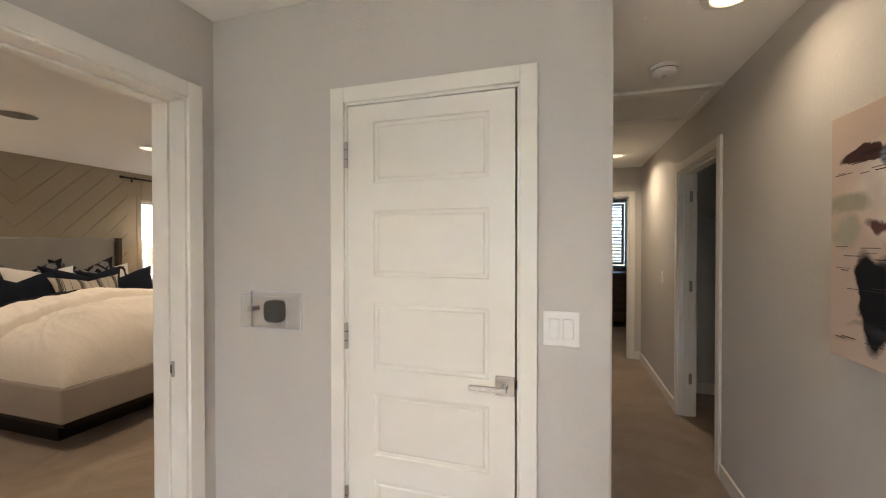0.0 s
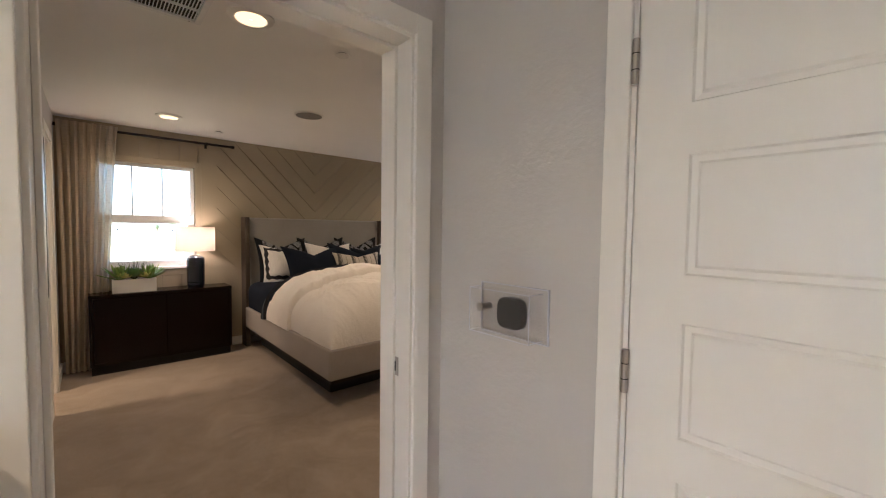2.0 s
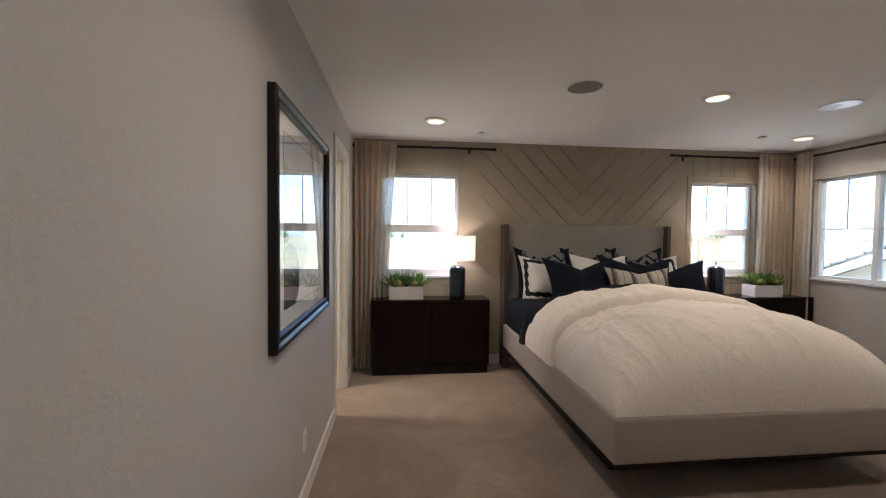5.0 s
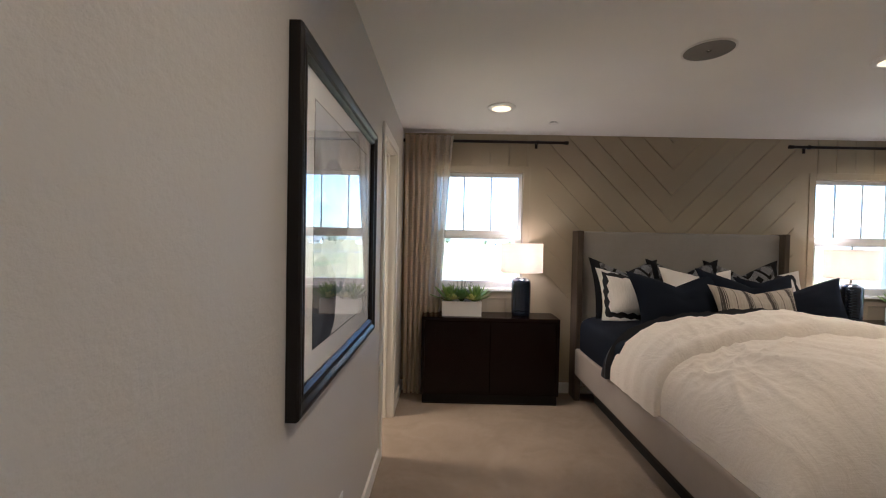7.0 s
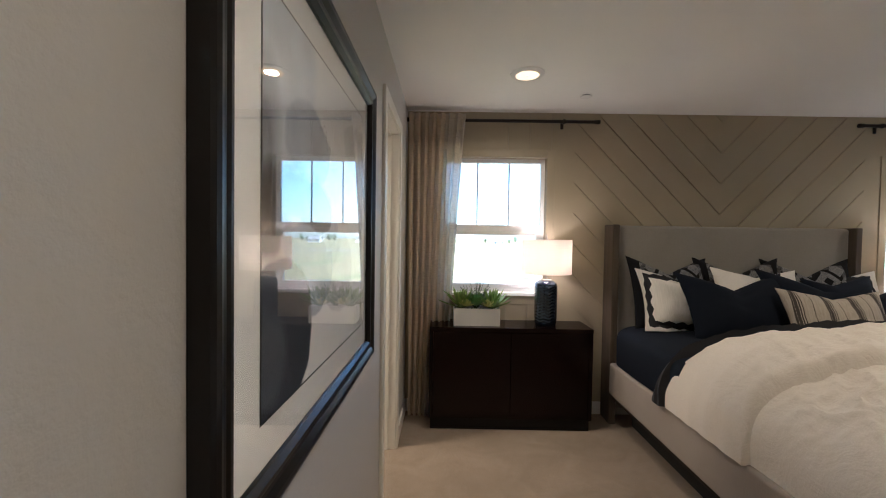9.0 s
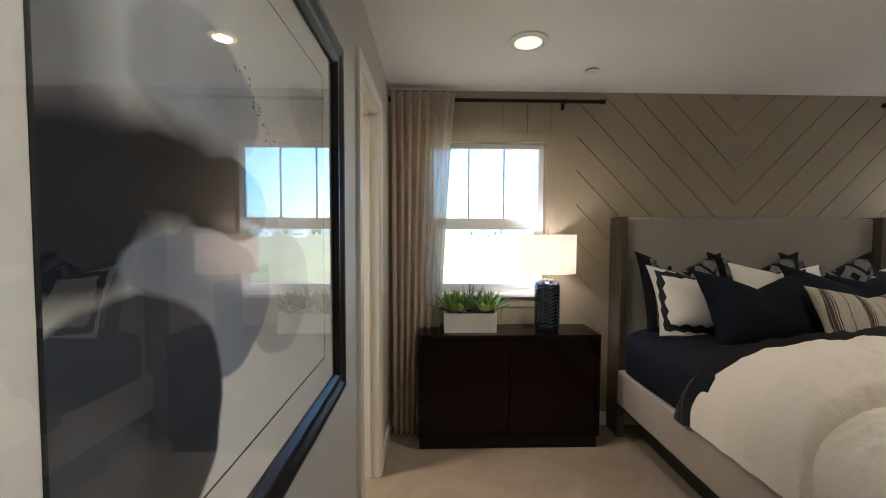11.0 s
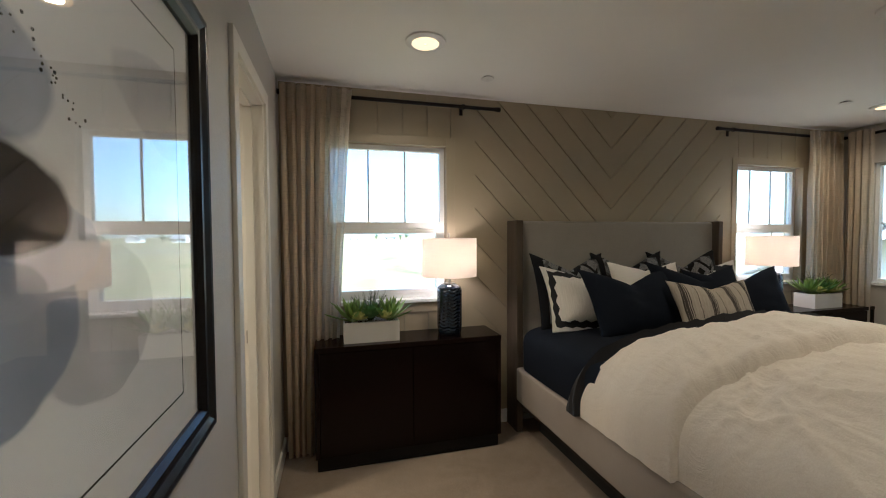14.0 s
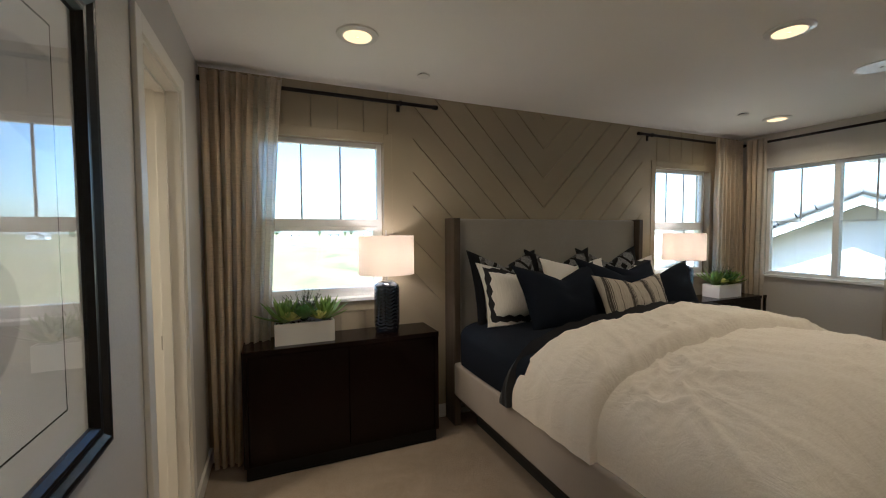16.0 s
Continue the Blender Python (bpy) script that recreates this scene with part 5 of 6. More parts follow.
def ink_art(name, ground_col, blobs, aspect, warp=0.05, warp_scale=3.5):
    """Washes of colour laid one over another. Each: centre u, v, radii, colour, edge softness, strength; u and v run from 0 to 1."""
    m, n, l, p = material(name)
    tc, mp = n.new("ShaderNodeTexCoord"), n.new("ShaderNodeMapping")
    l.new(tc.outputs["Generated"], mp.inputs["Vector"])
    ns, fine, grain = (n.new("ShaderNodeTexNoise") for _ in range(3))
    for t, s, d in ((ns, warp_scale, 4), (fine, 26.0, 5), (grain, 7.0, 6)):
        t.inputs["Scale"].default_value, t.inputs["Detail"].default_value = s, d
        l.new(tc.outputs["Object"], t.inputs["Vector"])
    sub, sc1, add1, sc2, add2, sub2 = (n.new("ShaderNodeVectorMath") for _ in range(6))
    sub.operation = sub2.operation = "SUBTRACT"
    sub.inputs[1].default_value = sub2.inputs[1].default_value = (0.5, 0.5, 0.5)
    sc1.operation = sc2.operation = "SCALE"
    sc1.inputs["Scale"].default_value, sc2.inputs["Scale"].default_value = warp * 4, warp * 0.35
    l.new(ns.outputs["Color"], sub.inputs[0]), l.new(sub.outputs[0], sc1.inputs[0])
    l.new(fine.outputs["Color"], sub2.inputs[0]), l.new(sub2.outputs[0], sc2.inputs[0])
    l.new(mp.outputs["Vector"], add1.inputs[0]), l.new(sc1.outputs[0], add1.inputs[1])
    l.new(add1.outputs[0], add2.inputs[0]), l.new(sc2.outputs[0], add2.inputs[1])
    sp = n.new("ShaderNodeSeparateXYZ")
    l.new(add2.outputs[0], sp.inputs[0])
    uo, vo = (sp.outputs[1], sp.outputs[2]) if aspect == "yz" else (calc(n, l, "SUBTRACT", 1.0, sp.outputs[0]), sp.outputs[2])
    col = ground_col
    for u0, v0, ru, rv, c, soft, k in blobs:
        du = calc(n, l, "DIVIDE", calc(n, l, "SUBTRACT", uo, u0), ru)
        dv = calc(n, l, "DIVIDE", calc(n, l, "SUBTRACT", vo, v0), rv)
        r2 = calc(n, l, "SQRT", calc(n, l, "ADD", calc(n, l, "MULTIPLY", du, du), calc(n, l, "MULTIPLY", dv, dv)))
        mr = n.new("ShaderNodeMapRange")
        mr.inputs["From Min"].default_value, mr.inputs["From Max"].default_value = 1.0, 1.0 - soft
        l.new(r2, mr.inputs["Value"])
        f = calc(n, l, "MULTIPLY", mr.outputs["Result"], k)
        tone = mix(n, l, grain.outputs["Fac"], tuple(x * 0.6 for x in c), tuple(min(1, x * 1.5) for x in c))
        col = mix(n, l, f, col, tone)
    l.new(col, p.inputs["Base Color"]) if not isinstance(col, tuple) else None
    p.inputs["Roughness"].default_value = 0.85
    p.inputs["Specular IOR Level"].default_value = 0.15
    return m


M["ink"] = ink_art("ink_wash_painting", (0.80, 0.80, 0.80), [
    (0.62, 0.30, 0.20, 0.17, (0.52, 0.52, 0.54), 0.05, 1.0),
    (0.97, 0.80, 0.30, 0.13, (0.60, 0.60, 0.62), 0.08, 0.9),
    (0.36, 0.345, 0.20, 0.17, (0.27, 0.30, 0.37), 0.06, 1.0),
    (0.42, 0.46, 0.20, 0.085, (0.50, 0.53, 0.60), 0.05, 1.0),
    (0.10, 0.90, 0.27, 0.34, (0.58, 0.61, 0.66), 0.22, 1.0),
    (0.30, 0.70, 0.20, 0.13, (0.42, 0.45, 0.52), 0.10, 1.0),
    (0.00, 0.62, 0.11, 0.26, (0.07, 0.076, 0.09), 0.6, 0.75),
    (0.20, 0.535, 0.34, 0.105, (0.010, 0.012, 0.020), 0.55, 1.0),
    (0.37, 0.515, 0.165, 0.080, (0.009, 0.011, 0.021), 0.12, 1.0),
    (0.03, 0.48, 0.17, 0.15, (0.012, 0.015, 0.026), 0.35, 1.0),
    (0.27, 0.405, 0.17, 0.060, (0.25, 0.28, 0.36), 0.10, 1.0),
    (0.41, 0.385, 0.075, 0.050, (0.29, 0.32, 0.39), 0.15, 1.0),
    (0.12, 0.165, 0.205, 0.215, (0.045, 0.052, 0.068), 0.06, 1.0),
    (0.03, 0.14, 0.13, 0.13, (0.10, 0.108, 0.125), 0.35, 0.8),
], "xz", warp=0.030)


def moulding(x0, x1, z0, z1, y, profile):
    """A mitred frame: profile gives (inset from the outer edge, height off the wall) pairs."""
    bm = bmesh.new()
    rings = []
    for s, h in profile:
        rings.append([bm.verts.new(c) for c in ((x0 + s, y + h, z0 + s), (x1 - s, y + h, z0 + s), (x1 - s, y + h, z1 - s), (x0 + s, y + h, z1 - s))])
    for a, b in zip(rings, rings[1:] + rings[:1]):
        for k in range(4):
            bm.faces.new((a[k], a[(k + 1) % 4], b[(k + 1) % 4], b[k]))
    return bm


pic = thing("framed_picture", ((PX0 + PX1) / 2, PY, PZ0), "black and grey ink-wash abstract in wide black frame under glass", "picture")
part("frame", moulding(PX0, PX1, PZ0, PZ1, PY, [(0.0, 0.001), (0.0, 0.030), (0.004, 0.036), (0.012, 0.038), (0.020, 0.036), (0.034, 0.028), (0.042, 0.027), (0.048, 0.030), (0.055, 0.030), (0.060, 0.024), (0.064, 0.019), (0.064, 0.001)]),
     M["frame_black"], pic, "wide stepped black lacquered frame", False)
part("mat_board", box(PX0 + 0.063, PX1 - 0.063, PY + 0.004, PY + 0.009, PZ0 + 0.063, PZ1 - 0.063), M["matboard"], pic, "white mat board")
for a in frame_ring(PX0 + 0.157, PX1 - 0.176, PZ0 + 0.145, PZ1 - 0.140, 0.004, PY + 0.0092, PY + 0.0102, "y", 0.0):
    part("mat_line", a, M["black_gap"], pic, "thin dark fillet")
part("painting", box(PX0 + 0.157, PX1 - 0.176, PY + 0.0092, PY + 0.0102, PZ0 + 0.145, PZ1 - 0.140), M["ink"], pic, "ink-wash abstract")
specks = bmesh.new()
rs = random.Random(4)
for k in range(26):
    t = k / 26
    u, v = 0.44 + 0.12 * t + rs.uniform(-0.014, 0.014), 0.715 - 0.10 * t + rs.uniform(-0.014, 0.014)
    x, z = PX1 - u * (PX1 - PX0), PZ0 + v * (PZ1 - PZ0)
    r = rs.uniform(0.0012, 0.0027)
    bmesh.ops.create_cone(specks, cap_ends=True, segments=8, radius1=r, radius2=r, depth=0.0006, matrix=Matrix.Translation((x, PY + 0.0106, z)) @ Matrix.Rotation(radians(90), 4, "X"))
tagged(part("ink_specks", specks, M["black_gap"], pic), kind="stuff")
gl = part("glazing", box(PX0 + 0.062, PX1 - 0.062, PY + 0.0145, PY + 0.0165, PZ0 + 0.062, PZ1 - 0.062), M["glass"], pic, "clear picture glass")
gl.visible_shadow = False

# ---- power outlet on the picture wall


def cover_plate(name, axis, sgn, at, w, h, label, rockers=0, socket=False):
    """A wall plate. axis: across the wall; sgn: the side of the room."""
    p = thing(name, at, label, "outlet" if socket else "switch")
    x, y, z = at

    def bx(d0, d1, s0, s1, z0, z1, bev=0.0015):
        return box(x + sgn * d0, x + sgn * d1, y + s0, y + s1, z + z0, z + z1, bev) if axis == "x" else box(x + s0, x + s1, y + sgn * d0, y + sgn * d1, z + z0, z + z1, bev)
    part("plate", bx(0.0, 0.006, -w / 2, w / 2, -h / 2, h / 2, 0.002), M["plastic"], p, "white plate")
    for k in range(rockers):
        s = (k - (rockers - 1) / 2) * 0.046
        part("rocker", bx(0.004, 0.011, s - 0.0165, s + 0.0165, -0.033, 0.033, 0.002), M["plastic"], p, "white rocker")
    if socket:
        part("socket_face", bx(0.004, 0.0085, -0.0165, 0.0165, -0.033, 0.033, 0.002), M["plastic"], p)
        for q in (-0.018, 0.018):
            part("slot", bx(0.0083, 0.0089, -0.007, -0.005, q - 0.005, q + 0.004, 0.0), M["black_gap"], p)
            part("slot", bx(0.0083, 0.0089, 0.005, 0.007, q - 0.005, q + 0.004, 0.0), M["black_gap"], p)
    return p


cover_plate("power_outlet", "y", 1, (-3.47, YS, 0.325), 0.072, 0.116, "white power outlet plate low on the wall", socket=True)

# ---- accent chair near the doorway
ch = thing("accent_chair", (-2.15, 2.78, 0), "black wooden accent chair with pale grey cushions", "chair")
for y in (2.42, 3.10):
    part("front_leg", box(-2.545, -2.50, y - 0.022, y + 0.022, 0.0, 0.70, 0.006), M["frame_black"], ch)
    part("back_leg", box(-1.86, -1.81, y - 0.022, y + 0.022, 0.0, 0.86, 0.006), M["frame_black"], ch)
    part("arm", box(-2.56, -1.84, y - 0.032, y + 0.032, 0.70, 0.73, 0.008), M["frame_black"], ch)
    part("side_stretcher", box(-2.52, -1.84, y - 0.014, y + 0.014, 0.26, 0.31, 0.003), M["frame_black"], ch)
part("seat_frame", box(-2.54, -1.82, 2.44, 3.08, 0.27, 0.315, 0.004), M["frame_black"], ch)
part("seat", box(-2.53, -1.92, 2.455, 3.065, 0.315, 0.45, 0.035, 4), M["headboard"], ch, "pale grey seat cushion", True)
part("backrest", box(-1.95, -1.83, 2.455, 3.065, 0.42, 0.88, 0.035, 4), M["headboard"], ch, "pale grey back cushion", True)

# ---------------------------------------------------------------- the hall
cover_plate("light_switch", "y", -1, (-0.048, YL, 1.161), 0.117, 0.117, "white two-rocker light switch plate", rockers=2)
cover_plate("light_switch", "x", -1, (XR, 4.258, 1.12), 0.072, 0.117, "white single light switch plate", rockers=1)

# thermostat in a clear lock box
lock = thing("thermostat_guard", (-1.19, YL, 1.168), "clear acrylic lock box on the wall over a thermostat", "thermostat guard")
bx0, bx1, bz0, bz1 = -1.300, -1.080, 1.104, 1.236
part("flange", box(bx0 - 0.012, bx1 + 0.018, YL - 0.008, YL - 0.002, bz0 - 0.012, bz1 + 0.012, 0.003), M["acrylic"], lock, "clear acrylic base plate")
shell = solid_grid([bx0, bx0 + 0.004, bx1 - 0.004, bx1], [YL - 0.072, YL - 0.068, YL - 0.009], [bz0, bz0 + 0.004, bz1 - 0.004, bz1],
                   lambda x, y, z: y < YL - 0.068 or x < bx0 + 0.004 or x > bx1 - 0.004 or z < bz0 + 0.004 or z > bz1 - 0.004)
part("cover", shell, M["acrylic"], lock, "clear acrylic cover")
# glints of the clear box drawn as pale opaque rods and strips
for x0, x1, y0, y1, z0, z1 in [(bx0, bx1, YL - 0.072, YL - 0.072, z, z) for z in (bz0, bz1)] + [(x, x, YL - 0.072, YL - 0.072, bz0, bz1) for x in (bx0, bx1)] \
        + [(x, x, YL - 0.072, YL - 0.009, z, z) for x in (bx0, bx1) for z in (bz0, bz1)]:
    part("edge", rod((x0, y0, z0), (x1, y1, z1), 0.0013, seg=8), M["edge_glint"], lock, "pale rod that paints the glint on the cover edge", True)
for bm in frame_ring(bx0 - 0.012, bx1 + 0.018, bz0 - 0.012, bz1 + 0.012, -0.003, YL - 0.009, YL - 0.002, "y", 0.0):
    part("flange_edge", bm, M["edge_glint"], lock, "pale strip that paints the glint on the base plate edge")
part("lock", rod((bx0 + 0.045, YL - 0.072, 1.181), (bx0 + 0.045, YL - 0.03, 1.181), 0.0105, seg=16), M["nickel"], lock, "nickel cam lock", True)
part("lock_face", rod((bx0 + 0.045, YL - 0.076, 1.181), (bx0 + 0.045, YL - 0.071, 1.181), 0.013, seg=16), M["nickel"], lock, "", True)
for o in lock.children:
    if o.name.startswith(("flange", "cover")):
        o.visible_shadow = False


def squircle(cx, cz, r, y0, y1, n=40):
    bm = bmesh.new()
    rings = []
    for y, k in ((y0, 0.97), (y0 - 0.002, 1.0), (y1 + 0.004, 1.0), (y1, 0.95)):
        ring = []
        for q in range(n):
            a = 2 * math.pi * q / n
            c, s = math.cos(a), math.sin(a)
            ring.append(bm.verts.new((cx + k * r * math.copysign(abs(c) ** 0.55, c), y, cz + k * r * math.copysign(abs(s) ** 0.55, s))))
        rings.append(ring)
    for a, b in zip(rings, rings[1:]):
        for q in range(n):
            bm.faces.new((a[q], a[(q + 1) % n], b[(q + 1) % n], b[q]))
    bm.faces.new(rings[0]), bm.faces.new(list(reversed(rings[-1])))
    return bm


thermo = thing("thermostat", (-1.19, YL, 1.168), "rounded square black thermostat on the wall", "thermostat")
part("body", squircle(-1.178, 1.168, 0.046, YL - 0.009, YL - 0.036), M["black_plastic"], thermo, "", True)
part("label_bar", box(-1.187, -1.169, YL - 0.0368, YL - 0.0362, 1.126, 1.128), M["speaker"], thermo)

# smoke alarm
sm = thing("smoke_alarm", (0.485, 2.366, CEIL), "white round smoke alarm on the hall ceiling", "smoke alarm")
part("base", lathe([(0.02, -0.001), (0.068, -0.001), (0.068, -0.016), (0.02, -0.016)], 40), M["plastic"], sm, "", True, world=False)
part("cover", lathe([(0.060, -0.016), (0.060, -0.026), (0.056, -0.044), (0.045, -0.050), (0.01, -0.051)], 40), M["plastic"], sm, "", True, world=False)
part("slot_ring", lathe([(0.0605, -0.019), (0.0612, -0.019), (0.0612, -0.0225), (0.0605, -0.0225)], 40, ring=True), M["black_gap"], sm, "", True, world=False)

# abstract canvas on the hall's long wall
M["canvas"] = ink_art("mixed_media_abstract", (0.56, 0.45, 0.375), [
    (0.60, 0.66, 0.34, 0.24, (0.66, 0.58, 0.52), 0.25, 1.0),
    (0.90, 0.60, 0.10, 0.05, (0.22, 0.25, 0.16), 0.4, 0.6),
    (0.93, 0.50, 0.08, 0.06, (0.30, 0.31, 0.24), 0.5, 0.7),
    (0.84, 0.82, 0.12, 0.035, (0.07, 0.035, 0.035), 0.15, 1.0),
    (0.70, 0.80, 0.07, 0.050, (0.17, 0.20, 0.24), 0.3, 1.0),
    (0.40, 0.88, 0.24, 0.045, (0.075, 0.035, 0.035), 0.15, 1.0),
    (0.70, 0.665, 0.07, 0.022, (0.15, 0.075, 0.07), 0.2, 1.0),
    (0.68, 0.63, 0.07, 0.020, (0.15, 0.075, 0.07), 0.2, 1.0),
    (0.64, 0.60, 0.06, 0.020, (0.15, 0.075, 0.07), 0.2, 1.0),
    (0.50, 0.57, 0.16, 0.040, (0.02, 0.022, 0.028), 0.2, 1.0),
    (0.52, 0.52, 0.34, 0.032, (0.11, 0.055, 0.055), 0.15, 1.0),
    (0.48, 0.28, 0.42, 0.20, (0.045, 0.050, 0.060), 0.18, 1.0),
    (0.45, 0.34, 0.18, 0.08, (0.24, 0.25, 0.27), 0.4, 0.8),
    (0.50, 0.22, 0.13, 0.08, (0.50, 0.42, 0.36), 0.1, 0.9),
    (0.82, 0.26, 0.09, 0.20, (0.012, 0.013, 0.017), 0.15, 1.0),
    (0.55, 0.13, 0.38, 0.035, (0.03, 0.034, 0.042), 0.3, 1.0),
], "yz", warp=0.05, warp_scale=5.0)
CV = (0.61, 1.632, 1.065, 1.872)
art = thing("canvas_painting", (XR, (CV[0] + CV[1]) / 2, CV[2]), "unframed abstract canvas in blush, charcoal and plum", "painting")
part("canvas", box(XR - 0.042, XR - 0.001, CV[0], CV[1], CV[2], CV[3], 0.003), M["canvas"], art, "painted canvas")
drips = bmesh.new()
rd = random.Random(2)
for k in range(34):
    y = rd.uniform(CV[0] + 0.75, CV[1] - 0.02)
    z = rd.choice((rd.uniform(1.13, 1.45), rd.uniform(1.66, 1.73)))
    ln = rd.uniform(0.03, 0.10)
    add_box(drips, XR - 0.0428, XR - 0.0416, y - ln, y, z, z + rd.uniform(0.0014, 0.0032))
for k in range(14):
    y = CV[0] + 0.43 + k * 0.011
    add_box(drips, XR - 0.0428, XR - 0.0416, y, y + 0.0028, 1.235, 1.235 + 0.10 * rd.uniform(0.7, 1.0))
tagged(part("brush_lines", drips, M["black_gap"], art, "thin dark dripped lines"), kind="stuff")

# ---- stair guard beside the doorway
gd = thing("stair_guard", (-1.37, -0.6, 0), "white painted stair guard with flat cap and newel", "railing")
part("cap", box(-1.45, -1.31, -2.27, 0.15, 1.055, 1.09, 0.006), M["trim"], gd, "flat white cap")
part("newel", box(-1.435, -1.325, 0.04, 0.14, 0.0, 1.055, 0.004), M["trim"], gd, "square white newel")
part("panel", box(-1.41, -1.35, -2.27, 0.04, 0.0, 1.055, 0.003), M["trim"], gd, "white panelled side")
part("newel_trim", box(-1.445, -1.315, 0.03, 0.148, 0.985, 1.015, 0.004), M["trim"], gd)

# ---------------------------------------------------------------- hall closet and far bedroom, seen through their doors
cl = thing("closet_shelf", (2.0, 4.2, 1.72), "white closet shelf with hanging rail", "shelf")
part("shelf", box(1.30, 2.77, 3.92, 4.32, 1.70, 1.72, 0.002), M["closet_paint"], cl)
part("rail", rod((1.42, 4.05, 1.63), (2.77, 4.05, 1.63), 0.016), M["nickel"], cl, "metal hanging rail", True)
part("cleat", box(1.42, 2.77, 4.30, 4.32, 1.60, 1.70), M["closet_paint"], cl)
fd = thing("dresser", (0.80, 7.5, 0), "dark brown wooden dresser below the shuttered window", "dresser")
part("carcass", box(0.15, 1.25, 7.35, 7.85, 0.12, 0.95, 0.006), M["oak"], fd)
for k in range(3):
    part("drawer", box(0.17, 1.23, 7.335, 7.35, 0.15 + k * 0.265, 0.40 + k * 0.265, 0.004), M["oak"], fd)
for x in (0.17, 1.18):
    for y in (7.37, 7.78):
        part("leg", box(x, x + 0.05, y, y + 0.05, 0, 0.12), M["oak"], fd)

# ---------------------------------------------------------------- bathroom, seen through its doorway
van = thing("vanity", (-5.35, -1.15, 0), "dark bathroom vanity with pale stone counter", "vanity")
part("cabinet", box(-5.63, -5.09, -2.26, -0.05, 0.0, 0.84, 0.003), M["espresso"], van)
part("counter", box(-5.63, -5.06, -2.27, -0.03, 0.84, 0.88, 0.004), M["stone_top"], van, "pale stone counter")
part("backsplash", box(-5.63, -5.61, -2.27, -0.03, 0.88, 0.98, 0.002), M["stone_top"], van)
mir = thing("bath_mirror", (-5.62, -0.75, 1.05), "black-framed mirror above the vanity", "mirror")
part("mirror_glass", box(-5.63, -5.615, -1.25, -0.12, 1.12, 1.82), M["mirror"], mir)
for bm in frame_ring(-1.25, -0.12, 1.12, 1.82, 0.03, -5.63, -5.60, "x"):
    part("frame", bm, M["frame_black"], mir, "thin black frame")

# ---------------------------------------------------------------- outdoors


def field_material():
    m, n, l, p = material("dry_field")
    a = noise_tex(n, l, 0.06, 6, stretch=(1, 2.6, 1), distort=0.8)
    b = noise_tex(n, l, 1.3, 6)
    r = ramp(n, 0.35, 0.66, (0.22, 0.172, 0.085), (0.11, 0.128, 0.038))
    e = r.color_ramp.elements.new(0.52)
    e.color = (0.20, 0.16, 0.068, 1)
    l.new(a.outputs["Fac"], r.inputs["Fac"])
    r2 = ramp(n, 0.3, 0.7, (0.75, 0.75, 0.75), (1, 1, 1))
    l.new(b.outputs["Fac"], r2.inputs["Fac"])
    l.new(mix(n, l, 1.0, r.outputs["Color"], r2.outputs["Color"], "MULTIPLY"), p.inputs["Base Color"])
    p.inputs["Roughness"].default_value = 0.95
    return m


GZ = -3.05
M["field"] = field_material()
ground = single("ground", box(-2600, 2600, -2600, 2600, GZ - 0.3, GZ), M["field"], "flat dry grass field with green patches", "ground", kind="structure")
M["asphalt"] = surface("pale_asphalt", (0.16, 0.16, 0.16), 0.9, 0.1, 0.4)
single("road", box(-140, -132, -400, 400, GZ, GZ + 0.06), M["asphalt"], "pale asphalt road across the field", "road", kind="structure")
M["stucco"] = surface("white_stucco", (0.68, 0.67, 0.65), 0.9, 0.04, 1.0, 0.004, 30)
M["roof_tile"] = surface("grey_concrete_tile", (0.20, 0.195, 0.19), 0.85, 0.15, 1.5, 0.01, 12)
M["fascia"] = surface("white_fascia", (0.74, 0.73, 0.70), 0.6, 0.03, 2)
M["dark_pane"] = surface("dark_window", (0.03, 0.04, 0.05), 0.1, 0.1, 1)


def gable_roof(w, length, ridge, eave, thick):
    """Two sloping slabs, ridge along y, over a house w wide (x) and length long, in its own coordinates."""
    out = []
    for s in (-1, 1):
        bm = bmesh.new()
        a = [(0, -length / 2, ridge), (s * w / 2, -length / 2, eave), (s * w / 2, length / 2, eave), (0, length / 2, ridge)]
        lo = [bm.verts.new(c) for c in a]
        hi = [bm.verts.new((x, y, z + thick)) for x, y, z in a]
        bm.faces.new(lo), bm.faces.new(list(reversed(hi)))
        for k in range(4):
            bm.faces.new((lo[k], hi[k], hi[(k + 1) % 4], lo[(k + 1) % 4]))
        out.append(bm)
    return out


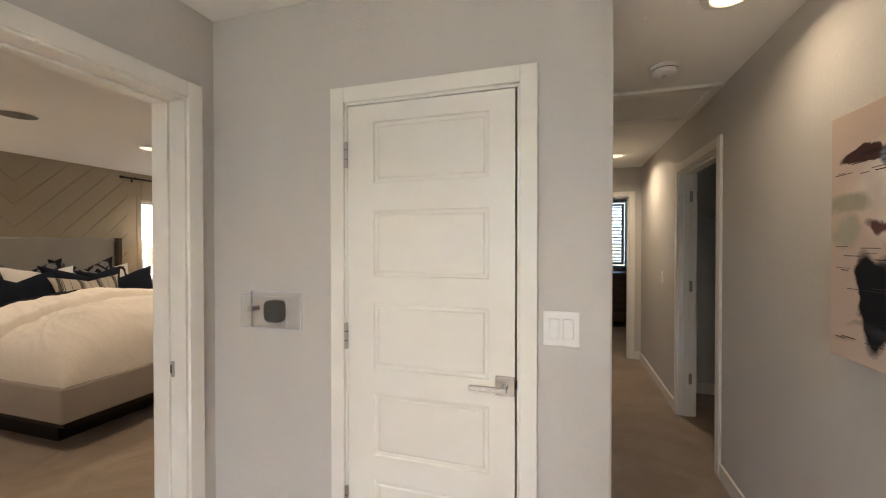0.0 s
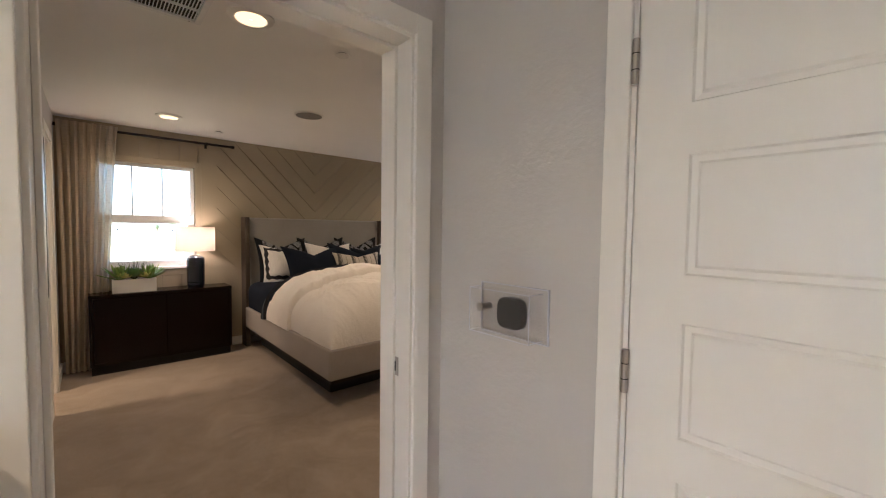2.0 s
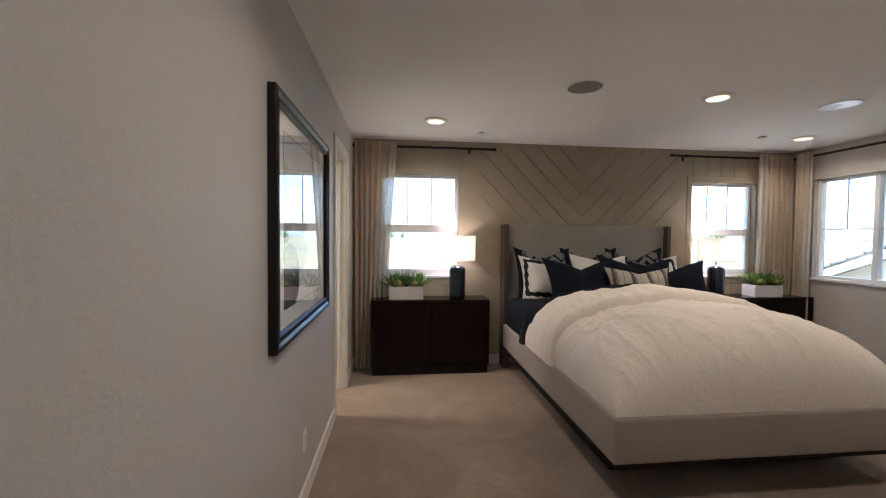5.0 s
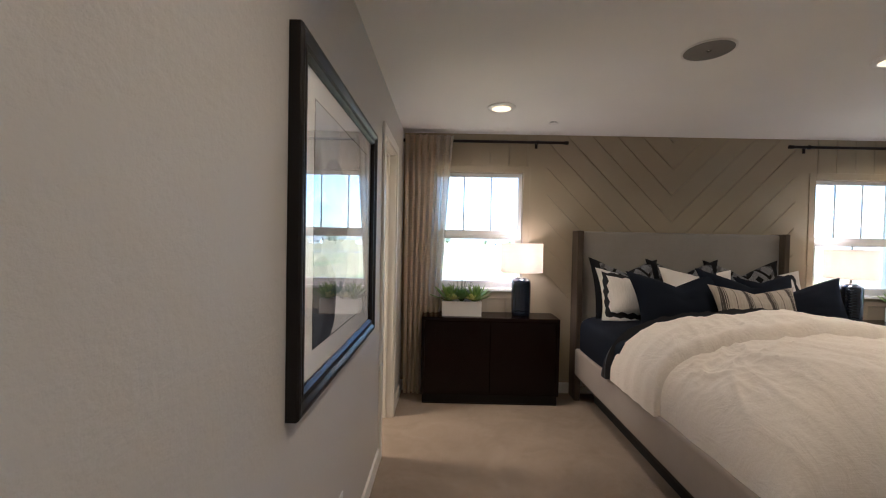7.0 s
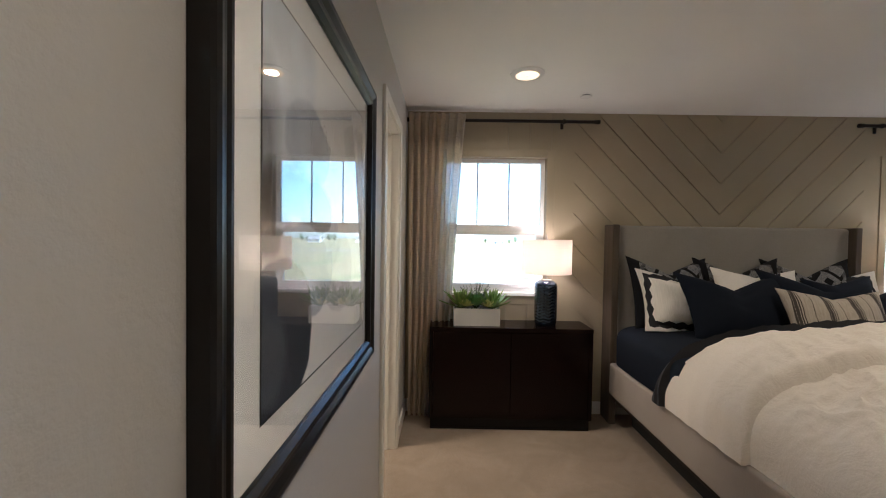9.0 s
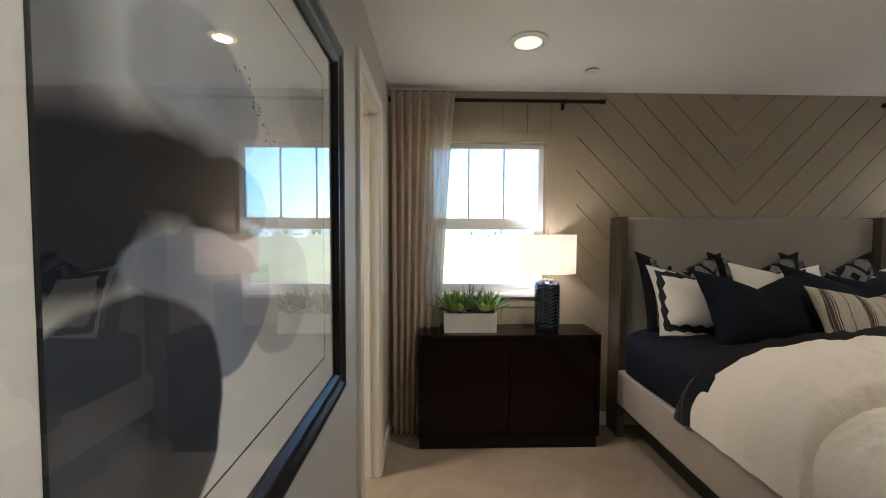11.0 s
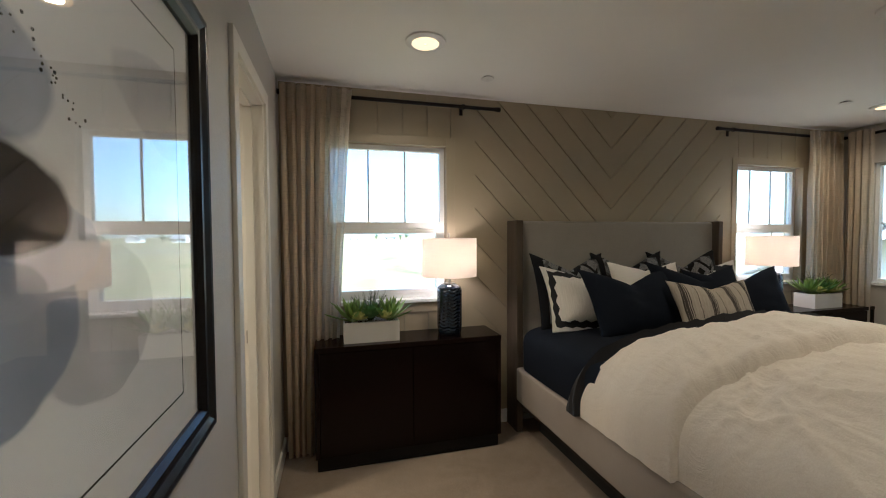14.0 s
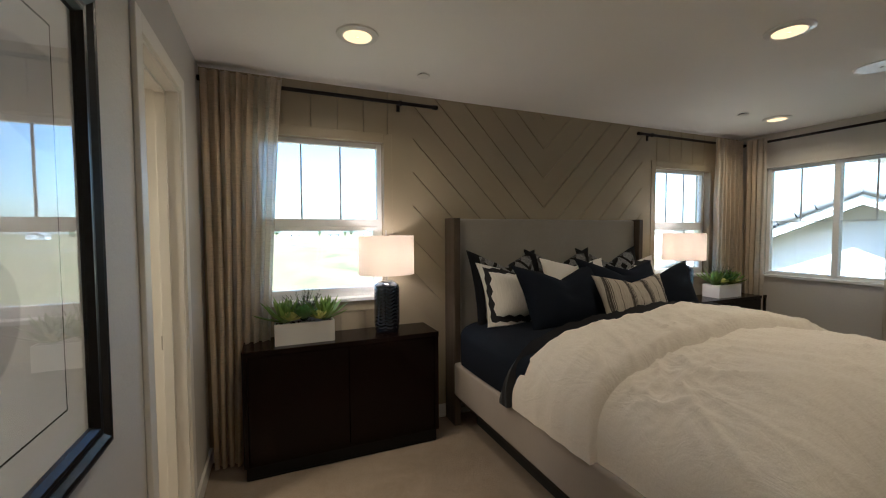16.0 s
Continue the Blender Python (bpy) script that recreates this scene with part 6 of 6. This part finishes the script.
def house(x, y, w, length, ridge, eave, turn, label, near=False):
    h = thing("house", (x, y, GZ), label, "house", "neighbouring houses")
    over = 0.6
    sl = (ridge - eave) / (w / 2)
    bm = bmesh.new()
    hw, hl = w / 2 - over, length / 2 - over
    pts = [(-hw, 0), (hw, 0), (hw, ridge - hw * sl), (0, ridge), (-hw, ridge - hw * sl)]
    f = [bm.verts.new((a, -hl, b)) for a, b in pts]
    g = [bm.verts.new((a, hl, b)) for a, b in pts]
    bm.faces.new(f), bm.faces.new(list(reversed(g)))
    for k in range(5):
        bm.faces.new((f[k], g[k], g[(k + 1) % 5], f[(k + 1) % 5]))
    part("wall", bm, M["stucco"], h, "white stucco walls", world=False)
    for r in gable_roof(w, length, ridge, eave, 0.16):
        part("roof", r, M["roof_tile"], h, "grey tiled roof slope", world=False)
    for s in (-1, 1):
        fb = bmesh.new()
        q = [(0, ridge - 0.01), (s * w / 2, eave - 0.01), (s * w / 2, eave - 0.25), (0, ridge - 0.25)]
        va = [fb.verts.new((a, -length / 2 - 0.03, b + 0.14)) for a, b in q]
        vb = [fb.verts.new((a, -length / 2 + 0.03, b + 0.14)) for a, b in q]
        fb.faces.new(va), fb.faces.new(list(reversed(vb)))
        for k in range(4):
            fb.faces.new((va[k], vb[k], vb[(k + 1) % 4], va[(k + 1) % 4]))
        part("bargeboard", fb, M["fascia"], h, "white bargeboard", world=False)
        if near:
            n = 14
            for k in range(n):
                # rounded rake tiles stepping up the gable edge
                t0, t1 = k / n, (k + 0.94) / n
                tb = bmesh.new()
                add_rod(tb, (s * w / 2 * (1 - t0), -length / 2 - 0.02, eave + (ridge - eave) * t0 + 0.20), (s * w / 2 * (1 - t1), -length / 2 - 0.02, eave + (ridge - eave) * t1 + 0.18), 0.11, 0.09, 10)
                part("rake_tile", tb, M["roof_tile"], h, "", True, world=False)
    if not near:
        for yy in (-0.25, 0.25):
            part("window", box(hw - 0.02, hw + 0.03, yy * length - 0.6, yy * length + 0.6, 1.0, 2.2), M["dark_pane"], h, "dark window", world=False)
            part("window", box(yy * w - 0.5, yy * w + 0.5, -hl - 0.03, -hl + 0.02, 1.0, 2.2), M["dark_pane"], h, "dark window", world=False)
    h.matrix_basis = pose(x, y, GZ, 0, 0, turn)
    return h


house(-6.75, 11.0 + 6.6, 9.6, 13.2, 5.08, 2.98, 0, "white stucco house next door with grey tiled gable roof", near=True)
rh = random.Random(11)
for k in range(12):
    house(-350 - rh.uniform(0, 60), -120 + k * 34 + rh.uniform(-4, 4), rh.uniform(10, 13), rh.uniform(11, 15), rh.uniform(4.8, 5.8), rh.uniform(2.6, 3.0), rh.choice((0, 90, 90)), "distant pale stucco house with grey roof across the field")
house(-62, 70, 12, 14, 5.6, 2.9, 60, "pale stucco house with grey roof beyond the field")
house(-80, 96, 12, 14, 7.2, 4.4, 20, "pale stucco house with grey roof beyond the field")

M["bark"] = surface("bark", (0.09, 0.065, 0.045), 0.9, 0.2, 3)
M["leafage"] = leaf_material("tree_leafage", (0.03, 0.06, 0.015), (0.10, 0.14, 0.04))


def tree(x, y, height, seed):
    rng = random.Random(seed)
    t = thing("tree", (x, y, GZ), "distant leafy tree beside the houses", "tree", "distant trees")
    tb = bmesh.new()
    add_rod(tb, (0, 0, 0), (0.1, 0, height * 0.55), 0.22, 0.09, 8)
    for k in range(5):
        a = k * 1.3
        add_rod(tb, (0.05, 0, height * (0.3 + 0.05 * k)), (math.cos(a) * height * 0.25, math.sin(a) * height * 0.25, height * (0.55 + 0.06 * k)), 0.07, 0.02, 6)
    part("trunk", tb, M["bark"], t, "", world=False)
    cb = bmesh.new()
    for k in range(130):
        a, r, zz = rng.uniform(0, 6.28), rng.random() ** 0.6, rng.uniform(-1, 1)
        rad = height * 0.33 * (1 - 0.55 * zz * zz) * r * rng.uniform(0.7, 1.15)
        c = Vector((math.cos(a) * rad, math.sin(a) * rad, height * (0.66 + 0.32 * zz)))
        bmesh.ops.create_icosphere(cb, subdivisions=1, radius=height * rng.uniform(0.03, 0.065), matrix=Matrix.Translation(c) @ Euler((rng.uniform(0, 3), rng.uniform(0, 3), 0)).to_matrix().to_4x4() @ Matrix.Diagonal((1, rng.uniform(0.6, 1), rng.uniform(0.4, 0.9), 1)))
    part("crown", cb, M["leafage"], t, "", world=False)
    return t


for k in range(26):
    tree(-310 - rh.uniform(0, 110), -120 + k * 14 + rh.uniform(-6, 6), rh.uniform(5.0, 9.0), 20 + k)
tree(-70, 60, 6, 90)
